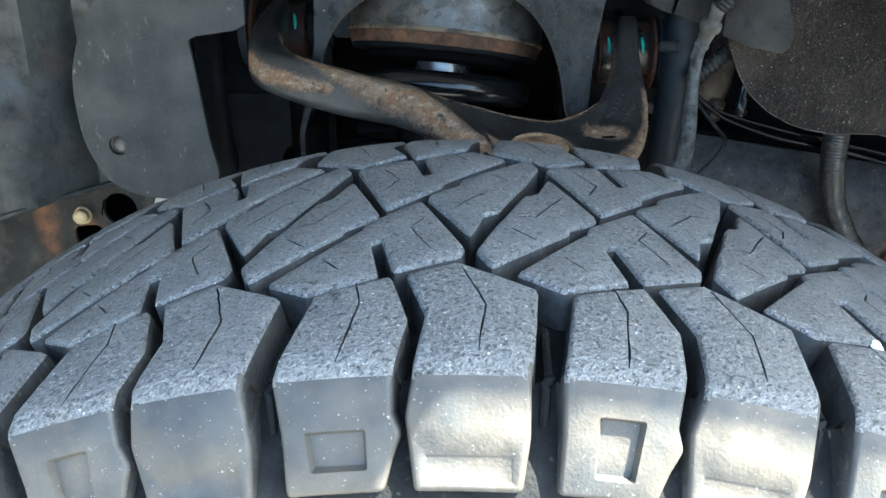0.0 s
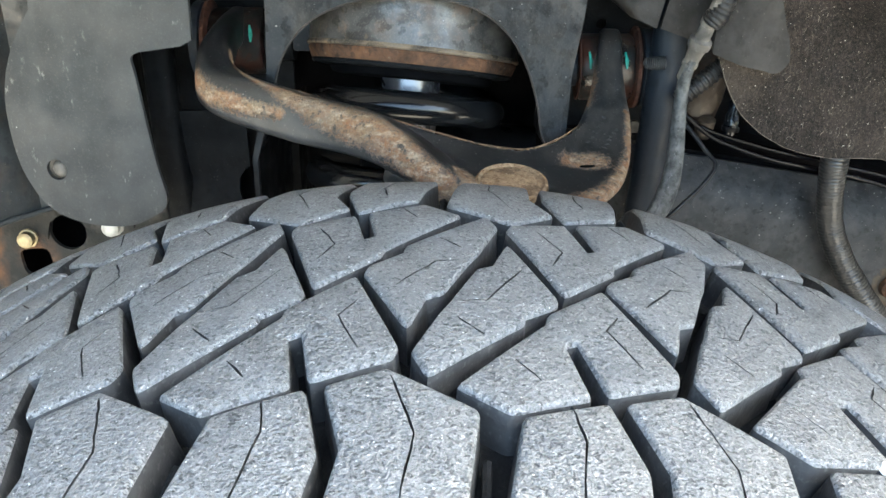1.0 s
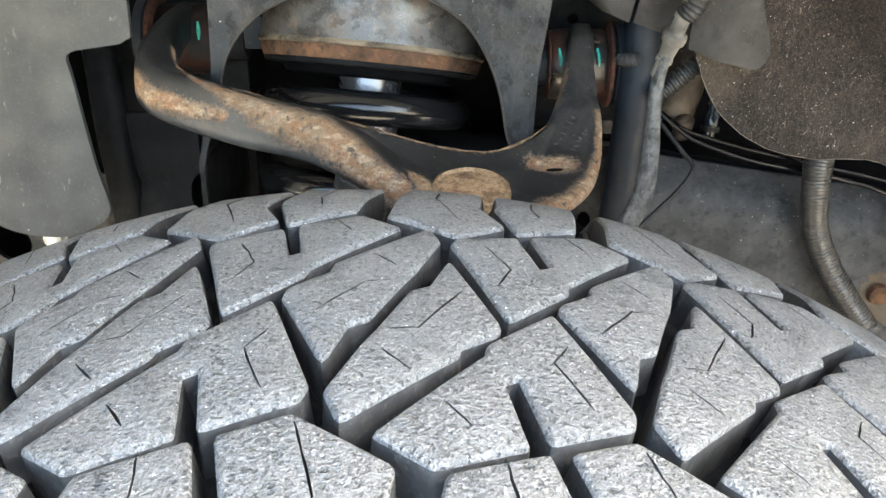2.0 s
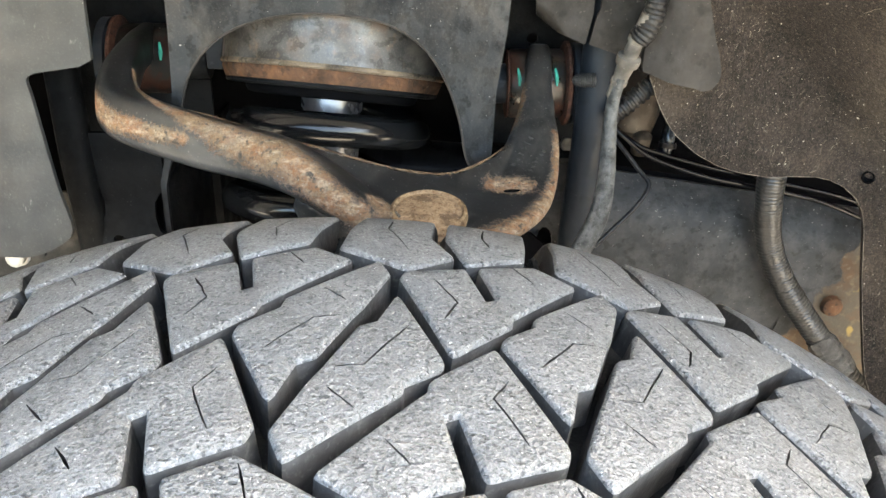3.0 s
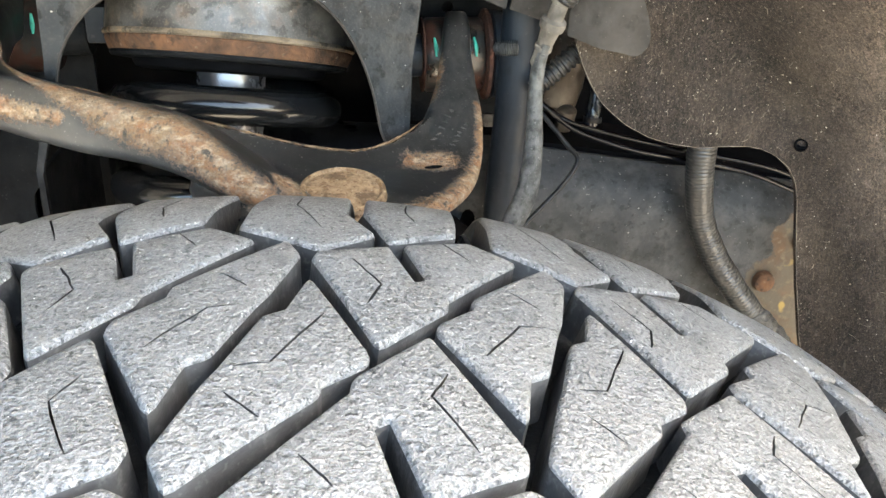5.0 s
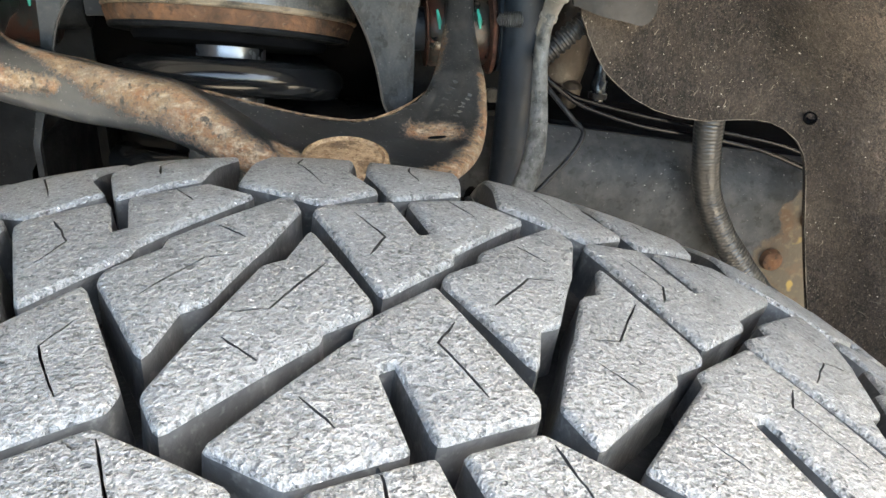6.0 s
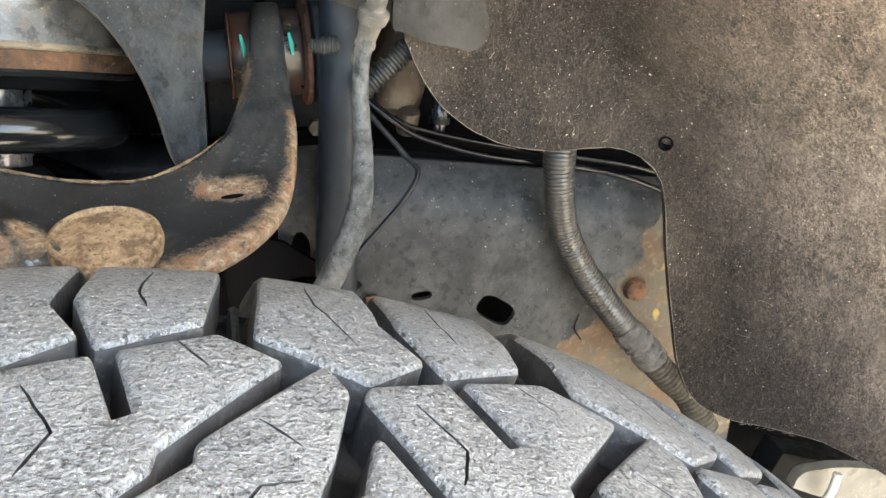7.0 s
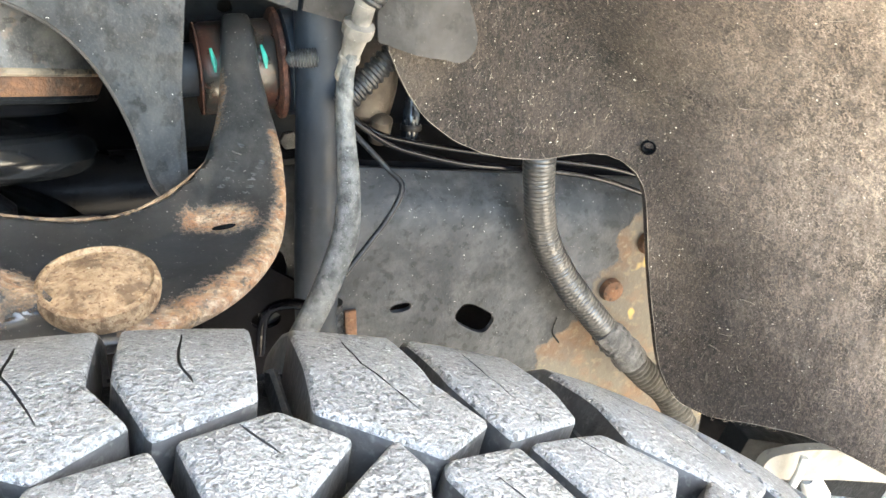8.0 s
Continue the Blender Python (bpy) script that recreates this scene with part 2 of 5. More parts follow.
def worn_metal(name, a, b, rough=0.5, metal=0.0, scale=38, speck=(0.3, 0.29, 0.27), amount=0.5, bump=0.0003, spec=0.25):
    s = Shade(name, rough, metal, spec)
    s.base(a, b, s.noise(scale, 0.35, 0.65, 4))
    s.over(tuple(v * 0.55 for v in a), s.math("MULTIPLY", s.noise(scale * 2.3, 0.56, 0.68, 3), 0.6))
    s.over(speck, s.math("MULTIPLY", s.noise(scale * 9, 0.66, 0.74, 3), amount))
    s.over(speck, s.math("MULTIPLY", s.noise(scale * 0.7, 0.5, 0.75, 5), amount * 0.35))
    s.gloss(rough * 0.8, min(1.0, rough * 1.3), s.noise(scale * 1.7))
    s.bump(s.noise(scale * 8), bump, 0.6)
    return s.done()


def rail_paint():
    """Grey frame paint, dusty, with a rusted weld area by the bracket."""
    s = Shade("frame_paint", 0.55, spec=0.14)
    s.base((0.0134, 0.0147, 0.0166), (0.0292, 0.0314, 0.0345), s.noise(24, 0.35, 0.65, 5))
    s.over((0.0095, 0.010, 0.011), s.math("MULTIPLY", s.noise(150, 0.575, 0.62, 2), 0.65))
    s.over((0.012, 0.0125, 0.0135), s.math("MULTIPLY", s.noise(48, 0.56, 0.64, 4), 0.6))
    s.over((0.068, 0.070, 0.072), s.math("MULTIPLY", s.noise(60, 0.45, 0.75, 6, 0.65), 0.5))
    s.over((0.32, 0.32, 0.31), s.math("MULTIPLY", s.noise(520, 0.70, 0.75, 2), 0.6))
    crust = None
    # the last patch tints the lower rail end tan, for light falling on it
    for place, radius in (((0.366, 0.373, 0.150), 0.058), ((0.375, 0.373, 0.205), 0.036), ((0.385, 0.373, 0.245), 0.030), ((0.335, 0.373, 0.160), 0.036), ((0.425, 0.373, 0.110), 0.055)):
        f = s.near(place, radius, 0.55)
        crust = f if crust is None else s.math("MAXIMUM", crust, f)
    edge = s.math("GREATER_THAN", s.math("ADD", s.math("MULTIPLY", crust, 0.9), s.math("MULTIPLY", s.noise(60, 0.3, 0.7, 4), 0.5)), 0.62)
    ring = s.math("GREATER_THAN", s.math("ADD", s.math("MULTIPLY", crust, 0.9), s.math("MULTIPLY", s.noise(60, 0.3, 0.7, 4), 0.5)), 0.56)
    s.over((0.050, 0.038, 0.028), s.math("MULTIPLY", ring, 0.7))
    s.over((0.060, 0.053, 0.042), s.math("MULTIPLY", edge, s.noise(38, 0.25, 0.5, 5)))
    s.over((0.060, 0.034, 0.018), s.math("MULTIPLY", edge, s.math("MULTIPLY", s.noise(26, 0.50, 0.62, 4), 0.8)))
    s.over((0.095, 0.055, 0.030), s.math("MULTIPLY", edge, s.math("MULTIPLY", s.noise(48, 0.54, 0.68, 5), 0.6)))
    s.over((0.20, 0.15, 0.05), s.math("MULTIPLY", edge, s.noise(42, 0.66, 0.70, 2)))
    s.over((0.090, 0.073, 0.052), s.math("MULTIPLY", edge, s.noise(160, 0.54, 0.7, 4)))
    s.bump(s.noise(300), 0.0003, 0.6)
    return s.done()


def felt(name, a, b, c):
    """Pressed-fibre arch lining: dark and fine-haired in front, tan dust and painted-in daylight towards the rear."""
    s = Shade(name, 0.95, spec=0.12)
    s.base(a, b, s.noise(16, 0.36, 0.64, 5))
    drag = s.noise(110, 0.42, 0.62, 7, 0.75, s.stretch((1.0, 1.0, 0.30)), 0.9)
    blotch = s.noise(26, 0.36, 0.62, 5, 0.65)
    # rear glow: light from outside painted as a paler area, with the dust
    worn_lit = s.near((0.52, 0.08, 0.40), 0.30, 0.8)
    dusty = s.math("MULTIPLY", worn_lit, s.math("ADD", s.math("ADD", s.math("MULTIPLY", drag, 0.46), s.math("MULTIPLY", blotch, 0.44)), 0.08))
    s.over(c, dusty)
    s.over((0.115, 0.092, 0.070), s.math("MULTIPLY", s.noise(14, 0.5, 0.7, 4), 0.35))
    hair = s.noise(480, 0.44, 0.62, 5, 0.75, s.stretch((1.0, 1.0, 0.6)), 1.5)
    s.over((0.28, 0.215, 0.170), s.math("MULTIPLY", hair, s.math("ADD", s.math("MULTIPLY", worn_lit, 0.55), 0.14)))
    s.over((0.62, 0.50, 0.40), s.math("MULTIPLY", s.math("MULTIPLY", hair, worn_lit), s.math("MULTIPLY", s.noise(42, 0.40, 0.64, 6, 0.7, s.stretch((1, 1, 0.5))), 0.75)))
    s.over((0.012, 0.011, 0.010), s.math("MULTIPLY", s.noise(720, 0.50, 0.66, 5, 0.75), 0.5))
    s.over((0.46, 0.43, 0.37), s.math("MULTIPLY", s.noise(420, 0.765, 0.785, 1), 0.8))
    s.over((0.30, 0.27, 0.22), s.math("MULTIPLY", s.noise(900, 0.66, 0.73, 2), 0.5))
    fibre = s.noise(260, 0.685, 0.72, 1, 0.5, s.stretch((1.0, 1.0, 0.4)), 2.0)
    s.over((0.22, 0.19, 0.15), s.math("MULTIPLY", fibre, 0.18))
    s.bump(s.noise(700, 0.3, 0.7, 4), 0.0009, 0.9).bump(drag, 0.0012, 0.5)
    return s.done()


def plain(name, c, rough=0.5, metal=0.0, var=0.25, scale=60):
    s = Shade(name, rough, metal)
    s.base(tuple(v * (1 - var) for v in c), tuple(min(1, v * (1 + var)) for v in c), s.noise(scale, 0.35, 0.65, 4))
    s.bump(s.noise(scale * 6), 0.0002, 0.4)
    return s.done()


def bracket_paint():
    s = Shade("bracket_paint", 0.75, spec=0.25)
    s.base((0.014, 0.0145, 0.014), (0.028, 0.0272, 0.0248), s.noise(26, 0.35, 0.65, 4))
    s.over((0.075, 0.068, 0.057), s.math("MULTIPLY", s.noise(60, 0.52, 0.72, 5), 0.5))
    streaks = s.math("MAXIMUM", s.near((-0.372, 0.39, 0.235), 0.045, 0.8, (3.2, 1, 0.8)), s.near((-0.335, 0.39, 0.222), 0.022, 0.8))
    s.over((0.16, 0.075, 0.035), s.math("MULTIPLY", streaks, s.noise(70, 0.34, 0.60, 5)))
    s.bump(s.noise(300), 0.0004, 0.6)
    return s.done()


def shield_plastic():
    """Grey moulded plastic with soft stains, pale scuffs and scratches."""
    s = Shade("grey_liner_plastic", 0.6, spec=0.3)
    s.base((0.028, 0.030, 0.0302), (0.045, 0.0475, 0.0475), s.noise(22, 0.35, 0.65, 5))
    s.over((0.020, 0.0212, 0.0212), s.math("MULTIPLY", s.noise(30, 0.52, 0.68, 4, 0.6, s.stretch((1.0, 1.0, 0.4))), 0.6))
    where = s.noise(17, 0.47, 0.62, 3)
    s.over((0.15, 0.148, 0.138), s.math("MULTIPLY", where, s.math("MULTIPLY", s.noise(210, 0.60, 0.68, 5, 0.7, s.stretch((1.0, 1.0, 0.45))), 0.75)))
    s.over((0.26, 0.26, 0.25), s.math("MULTIPLY", s.noise(190, 0.735, 0.75, 2, 0.5, s.stretch((1.0, 1.0, 0.5))), 0.7))
    s.over((0.085, 0.083, 0.076), s.math("MULTIPLY", s.noise(700, 0.55, 0.70, 3, 0.7), 0.3))
    s.gloss(0.5, 0.8, s.noise(40))
    s.bump(s.noise(420), 0.0002, 0.5)
    return s.done()


WORN = worn_metal("worn_casting", (0.040, 0.040, 0.038), (0.085, 0.084, 0.080), 0.6, 0.0, 300)
TREAD, WALL, GROOVE, SHOULDER = tread_top(), tread_wall(), shaded_groove_rubber(), shoulder_rubber()
ARM = arm_paint()
CAP = crusty("ball_joint_crust", (0.168, 0.104, 0.057), (0.305, 0.214, 0.130), (0.10, 0.052, 0.027), 240, 0.55, 0.0009)
RUSTY = crusty("orange_rust", (0.048, 0.028, 0.018), (0.112, 0.055, 0.028), (0.030, 0.019, 0.013), 70, 0.15, 0.001)
LIP = crusty("lip_crust", (0.085, 0.052, 0.030), (0.19, 0.125, 0.075), (0.020, 0.016, 0.013), 190, 0.3, 0.0006)
WASHER = crusty("red_rust", (0.034, 0.0145, 0.0100), (0.076, 0.031, 0.020), (0.014, 0.008, 0.006), 130, 0.25, 0.001)
SLEEVE = stained("sleeve_metal", (0.006, 0.007, 0.007), (0.014, 0.0145, 0.0135), (0.032, 0.011, 0.007), (0.040, 0.026, 0.018), 0.9, 0.34, 0.5, red=(0.068, 0.023, 0.014), pale=(0.11, 0.052, 0.030))
# darker copy of the sleeve metal: shade on the left bushing, as colour
SHADED_SLEEVE = stained("shaded_sleeve", (0.0045, 0.0048, 0.0048), (0.009, 0.0093, 0.009), (0.016, 0.006, 0.004), (0.010, 0.008, 0.007), 0.5, 0.55, 0.1, red=(0.014, 0.006, 0.0045), pale=(0.016, 0.009, 0.007))
TOWER = stained("tower_paint", (0.0076, 0.0092, 0.0110), (0.0172, 0.0199, 0.0226), (0.0035, 0.004, 0.005), (0.045, 0.045, 0.043), 0.0, 0.45, 0.22)
SEAT = stained("seat_metal", (0.026, 0.026, 0.026), (0.075, 0.074, 0.071), (0.014, 0.013, 0.012), (0.17, 0.155, 0.13), 0.4, 0.42, 0.5, (0.5, 0.5, 1.0))
LEDGE = stained("scuffed_ledge", (0.05, 0.043, 0.035), (0.17, 0.135, 0.095), (0.022, 0.018, 0.014), (0.26, 0.20, 0.135), 0.8, 0.7, 0.3, (0.4, 0.4, 1.0))
SPRING = worn_metal("spring_gloss", (0.0035, 0.0038, 0.0042), (0.007, 0.0075, 0.008), 0.15, 0.0, 50, (0.03, 0.03, 0.03), 0.2, 0.00002, 0.32)
SHOCK = worn_metal("shock_metal", (0.10, 0.10, 0.105), (0.17, 0.17, 0.18), 0.25, 0.7, 40, (0.2, 0.2, 0.2), 0.3, 0.00005)
DARK = worn_metal("dark_frame", (0.004, 0.0045, 0.005), (0.0085, 0.0092, 0.010), 0.6, 0.0, 40, (0.045, 0.045, 0.045), 0.2, spec=0.06)
POST = worn_metal("post_paint", (0.0068, 0.0094, 0.0132), (0.0145, 0.0193, 0.0262), 0.52, 0.0, 30, (0.09, 0.095, 0.10), 0.18, 0.0001, 0.22)
INNER = worn_metal("inner_plate_paint", (0.0036, 0.0040, 0.0046), (0.0070, 0.0077, 0.0085), 0.6, 0.0, 45, (0.09, 0.09, 0.086), 0.25, 0.0002, 0.08)
RAIL = rail_paint()
LINER = felt("liner_felt", (0.0122, 0.0110, 0.0104), (0.0285, 0.0247, 0.0228), (0.40, 0.328, 0.272))
FIBRE = plain("pale_fibre", (0.17, 0.145, 0.115), 0.9, 0.0, 0.4, 300)
FLAP = worn_metal("flap_plastic", (0.021, 0.019, 0.0172), (0.037, 0.0335, 0.0305), 0.75, 0.0, 40, (0.14, 0.125, 0.105), 0.45)
LEFT = shield_plastic()
DIRTY = stained("dirty_liner_plastic", (0.0195, 0.0215, 0.0210), (0.035, 0.037, 0.0358), (0.018, 0.0195, 0.019), (0.048, 0.047, 0.042), 0.15, 0.6, 0.4, (1.0, 1.0, 0.35))
TUBE = worn_metal("dusty_hose", (0.038, 0.0388, 0.038), (0.110, 0.111, 0.108), 0.8, 0.0, 130, (0.34, 0.335, 0.315), 0.8, 0.0006)
HOSE = worn_metal("wrapped_hose", (0.0095, 0.0095, 0.0096), (0.0185, 0.0182, 0.0176), 0.38, 0.0, 60, (0.13, 0.11, 0.085), 0.28, 0.0001, 0.55)
KNOT = worn_metal("torn_tape", (0.030, 0.029, 0.028), (0.075, 0.072, 0.068), 0.5, 0.0, 120, (0.16, 0.15, 0.13), 0.6, 0.001)
DUSTY = worn_metal("dusty_sleeve", (0.019, 0.017, 0.014), (0.036, 0.032, 0.026), 0.8, 0.0, 90, (0.14, 0.117, 0.088), 0.5)
LINE = plain("black_line", (0.003, 0.003, 0.004), 0.1)
LINE.node_tree.nodes["Principled BSDF"].inputs["Specular IOR Level"].default_value = 0.16
PLASTIC = plain("black_plastic", (0.009, 0.009, 0.010), 0.45)
PLASTIC.node_tree.nodes["Principled BSDF"].inputs["Specular IOR Level"].default_value = 0.25
CONDUIT = worn_metal("dusty_conduit", (0.006, 0.006, 0.007), (0.013, 0.013, 0.013), 0.4, 0.0, 80, (0.2, 0.19, 0.17), 0.5)
CAST = worn_metal("cast_metal", (0.015, 0.0115, 0.0095), (0.050, 0.041, 0.033), 0.45, 0.4, 34)
FITTING = worn_metal("grey_fitting", (0.055, 0.050, 0.044), (0.15, 0.137, 0.118), 0.6, 0.0, 60)
GREEN = plain("green_paint_mark", (0.016, 0.25, 0.185), 0.5, 0.0, 0.3, 200)
BRASS = plain("brass_bolt", (0.34, 0.27, 0.15), 0.4, 0.3, 0.25, 150)
ZINC = plain("zinc_bolt", (0.36, 0.36, 0.335), 0.4, 0.2, 0.2, 150)
BEIGE = worn_metal("pale_plastic", (0.095, 0.089, 0.079), (0.135, 0.126, 0.111), 0.6, 0.0, 30)
WHITE = plain("white_plastic", (0.42, 0.42, 0.405), 0.5, 0.0, 0.08)
PEBBLE = plain("white_stone", (0.7, 0.69, 0.66), 0.6, 0.0, 0.15, 200)
SHEEN = worn_metal("blue_black_gloss", (0.0025, 0.003, 0.004), (0.004, 0.005, 0.007), 0.3, 0.0, 30, (0.02, 0.02, 0.02), 0.2, 0.0001, 0.05)
# for black rubber and plastic, and for surfaces blackened to paint shade in gaps
BLACK = plain("black_and_gap_shade", (0.003, 0.003, 0.0035), 1.0)
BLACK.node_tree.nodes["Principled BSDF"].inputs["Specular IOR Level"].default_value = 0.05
PLUG = worn_metal("plug_gloss", (0.008, 0.011, 0.016), (0.014, 0.019, 0.027), 0.15, 0.0, 60, (0.05, 0.05, 0.05), 0.2, 0.00005, 0.5)
THREAD = worn_metal("thread_steel", (0.06, 0.06, 0.06), (0.12, 0.12, 0.118), 0.4, 0.3, 120, (0.3, 0.3, 0.29), 0.4)
# pale only to reflect light down from the unseen roof
BOUNCE = worn_metal("pale_bounce", (0.68, 0.68, 0.67), (0.79, 0.79, 0.775), 0.8, 0.0, 12, (0.8, 0.79, 0.77), 0.5)
BODY = plain("body_paint", (0.30, 0.31, 0.32), 0.35, 0.0, 0.05)
GROUND = worn_metal("asphalt", (0.178, 0.174, 0.168), (0.246, 0.241, 0.234), 0.9, 0.0, 3, (0.20, 0.195, 0.19), 0.5, 0.002)


# ---- building ----
def thing(name, base, label, category, group="", kind=""):
    ob = new(name)
    ob.empty_display_size = 0.03
    ob.location = base
    return tagged(ob, label, category, group, kind)


def hang(ob, parent):
    if parent is not None:
        ob.parent = parent
        if parent.type == "EMPTY":
            ob.matrix_parent_inverse = Matrix.Translation(-parent.location)
    return ob


def part(name, bm, material, parent=None, label="", smooth=True):
    me = bpy.data.meshes.new(name)
    bm.to_mesh(me)
    bm.free()
    for m in material if isinstance(material, (list, tuple)) else (material,):
        me.materials.append(m)
    if smooth:
        me.shade_smooth()
        me.set_sharp_from_angle(angle=radians(38))
    ob = hang(new(name, me), parent)
    return tagged(ob, label) if label else ob


def curve_points(pts, n=10):
    """A smooth line through places, with n steps between each two."""
    p = [Vector(q) for q in pts]
    p = [p[0] * 2 - p[1]] + p + [p[-1] * 2 - p[-2]]
    out = []
    for i in range(1, len(p) - 2):
        a, b, c, d = p[i - 1 : i + 3]
        for k in range(n):
            t = k / n
            out.append(0.5 * (2 * b + (c - a) * t + (2 * a - 5 * b + 4 * c - d) * t**2 + (3 * b - a - 3 * c + d) * t**3))
    return out + [p[-2]]


def lofted(bm, rings, closed=True, cap=True):
    vs = [[bm.verts.new(q) for q in r] for r in rings]
    n = len(vs[0])
    for a, b in zip(vs, vs[1:]):
        for i in range(n if closed else n - 1):
            j = (i + 1) % n
            bm.faces.new((a[i], a[j], b[j], b[i]))
    if cap:
        bm.faces.new(vs[0][::-1])
        bm.faces.new(vs[-1])
    return vs


def tube(bm, pts, radius, sides=14, n=10, up=(0, 0, 1), wide=None, power=2.0):
    """A round (or squarish) bar along a smooth line. radius and wide may be lists, one for each place."""
    line = curve_points(pts, n)
    steps = np.linspace(0, len(pts) - 1, len(line))

    def width(v, s):
        return float(np.interp(s, range(len(pts)), v)) if isinstance(v, (list, tuple)) else v

    rings = []
    for i, q in enumerate(line):
        ahead = (line[min(i + 1, len(line) - 1)] - line[max(i - 1, 0)]).normalized()
        side = ahead.cross(Vector(up)).normalized()
        top = side.cross(ahead).normalized()
        h, w = width(radius, steps[i]), width(wide if wide is not None else radius, steps[i])
        ring = []
        for k in range(sides):
            a = 2 * math.pi * k / sides
            c, s = math.cos(a), math.sin(a)
            e = 2.0 / power
            ring.append(q + side * w * math.copysign(abs(c) ** e, c) + top * h * math.copysign(abs(s) ** e, s))
        rings.append(ring)
    lofted(bm, rings)
    return bm


def turned(bm, profile, centre, axis="Z", segs=40, cap=True):
    """A turned body: rows of radius and height about an axis."""
    m = {"Z": Matrix.Identity(3), "X": Matrix.Rotation(radians(90), 3, "Y"), "Y": Matrix.Rotation(radians(-90), 3, "X")}[axis] if isinstance(axis, str) else axis
    rings = [[Vector(centre) + m @ Vector((r * math.cos(2 * math.pi * k / segs), r * math.sin(2 * math.pi * k / segs), h)) for k in range(segs)] for r, h in profile]
    lofted(bm, rings, True, cap)
    return bm


def facing(way):
    """A turn that lays +z along way."""
    return Vector(way).to_track_quat("Z", "Y").to_matrix()


def boxed(bm, size, m, bevel=0.0):
    made = bmesh.ops.create_cube(bm, size=1.0, matrix=m @ Matrix.Diagonal((*size, 1)))
    if bevel:
        es = {e for v in made["verts"] for e in v.link_edges}
        bmesh.ops.bevel(bm, geom=list(es), offset=bevel, segments=2, affect="EDGES", profile=0.6)
    return bm


def inside(p, poly):
    x, y = p
    hit = False
    for (ax, ay), (bx, by) in zip(poly, poly[1:] + poly[:1]):
        if (ay > y) != (by > y) and x < (bx - ax) * (y - ay) / (by - ay) + ax:
            hit = not hit
    return hit


def rounded(poly, r, n=3):
    """The corners of an outline rounded off."""
    out = []
    for i, q in enumerate(poly):
        q, a, b = Vector(q), Vector(poly[i - 1]), Vector(poly[(i + 1) % len(poly)])
        d1, d2 = a - q, b - q
        hollow = (d1.x * d2.y - d1.y * d2.x) > 0 and area(poly) > 0
        half = d1.angle(d2) / 2
        k = min(0.25 * r if hollow else max(r, 1.1 * r / math.tan(half)), d1.length * 0.4, d2.length * 0.4)
        p1, p2 = q + d1.normalized() * k, q + d2.normalized() * k
        for j in range(n):
            t = j / (n - 1)
            out.append(tuple(p1 * (1 - t) ** 2 + q * 2 * t * (1 - t) + p2 * t**2))
    return out


def dense(poly, step):
    out = []
    for a, b in zip(poly, poly[1:] + poly[:1]):
        n = max(1, math.ceil(math.dist(a, b) / step))
        out += [(a[0] + (b[0] - a[0]) * k / n, a[1] + (b[1] - a[1]) * k / n) for k in range(n)]
    return out


def grown(poly, d):
    """An outline, counter-clockwise, moved outwards by d."""
    out = []
    for i, q in enumerate(poly):
        q, a, b = Vector(q), Vector(poly[i - 1]), Vector(poly[(i + 1) % len(poly)])
        e1, e2 = (q - a).normalized(), (b - q).normalized()
        n1, n2 = Vector((e1.y, -e1.x)), Vector((e2.y, -e2.x))
        m = n1 + n2
        m = m / max(0.5, m.length_squared / 2)
        out.append((q.x + m.x * d, q.y + m.y * d))
    return out


def area(poly):
    return sum(a[0] * b[1] - b[0] * a[1] for a, b in zip(poly, poly[1:] + poly[:1])) / 2


def filled(outer, holes, step, lines=()):
    """Triangles over an outline with holes: points, faces, and the numbers of the points of each ring."""
    pts, edges, rings = [], [], []
    for ring in [outer] + holes:
        k = len(pts)
        pts += [Vector(p) for p in ring]
        edges += [(k + i, k + (i + 1) % len(ring)) for i in range(len(ring))]
        rings.append(list(range(k, k + len(ring))))
    for ln in lines:
        k = len(pts)
        pts += [Vector(p) for p in ln]
        edges += [(k + i, k + i + 1) for i in range(len(ln) - 1)]
    xs, ys = [p[0] for p in outer], [p[1] for p in outer]
    rim = [Vector(p) for p in pts]
    for i in range(int((max(xs) - min(xs)) / step) + 1):
        for j in range(int((max(ys) - min(ys)) / step) + 1):
            q = (min(xs) + (i + 0.5) * step, min(ys) + (j + 0.5) * step)
            if inside(q, outer) and not any(inside(q, h) for h in holes) and min((Vector(q) - p).length for p in rim) > step * 0.35:
                pts.append(Vector(q))
    vs, _, fs, origin, _, _ = delaunay_2d_cdt(pts, edges, [], 0, 1e-7, True)
    where = {}
    for n, o in enumerate(origin):
        for k in o:
            where[k] = n
    keep = []
    for f in fs:
        c = sum((vs[i] for i in f), Vector((0, 0))) / len(f)
        if inside(c, outer) and not any(inside(c, h) for h in holes):
            keep.append(list(f))
    return vs, keep, [[where[k] for k in r] for r in rings]


def sheet(bm, outer, surface, thick, holes=(), step=0.012, way=(0, 1, 0)):
    """A sheet over an outline in x and z; surface gives its y; thick goes along way."""
    outer = list(outer) if area(outer) > 0 else list(outer)[::-1]
    vs, fs, rings = filled(dense(outer, step), [dense(list(h), step * 0.5) for h in holes], step)
    d = Vector(way) * thick
    front = [bm.verts.new((x, surface(x, z), z)) for x, z in vs]
    rear = [bm.verts.new(v.co + d) for v in front]
    for f in fs:
        bm.faces.new([front[i] for i in f])
        bm.faces.new([rear[i] for i in f[::-1]])
    for r in rings:
        for a, b in zip(r, r[1:] + r[:1]):
            if a != b:
                bm.faces.new((front[a], front[b], rear[b], rear[a]))
    bmesh.ops.recalc_face_normals(bm, faces=bm.faces)
    return bm


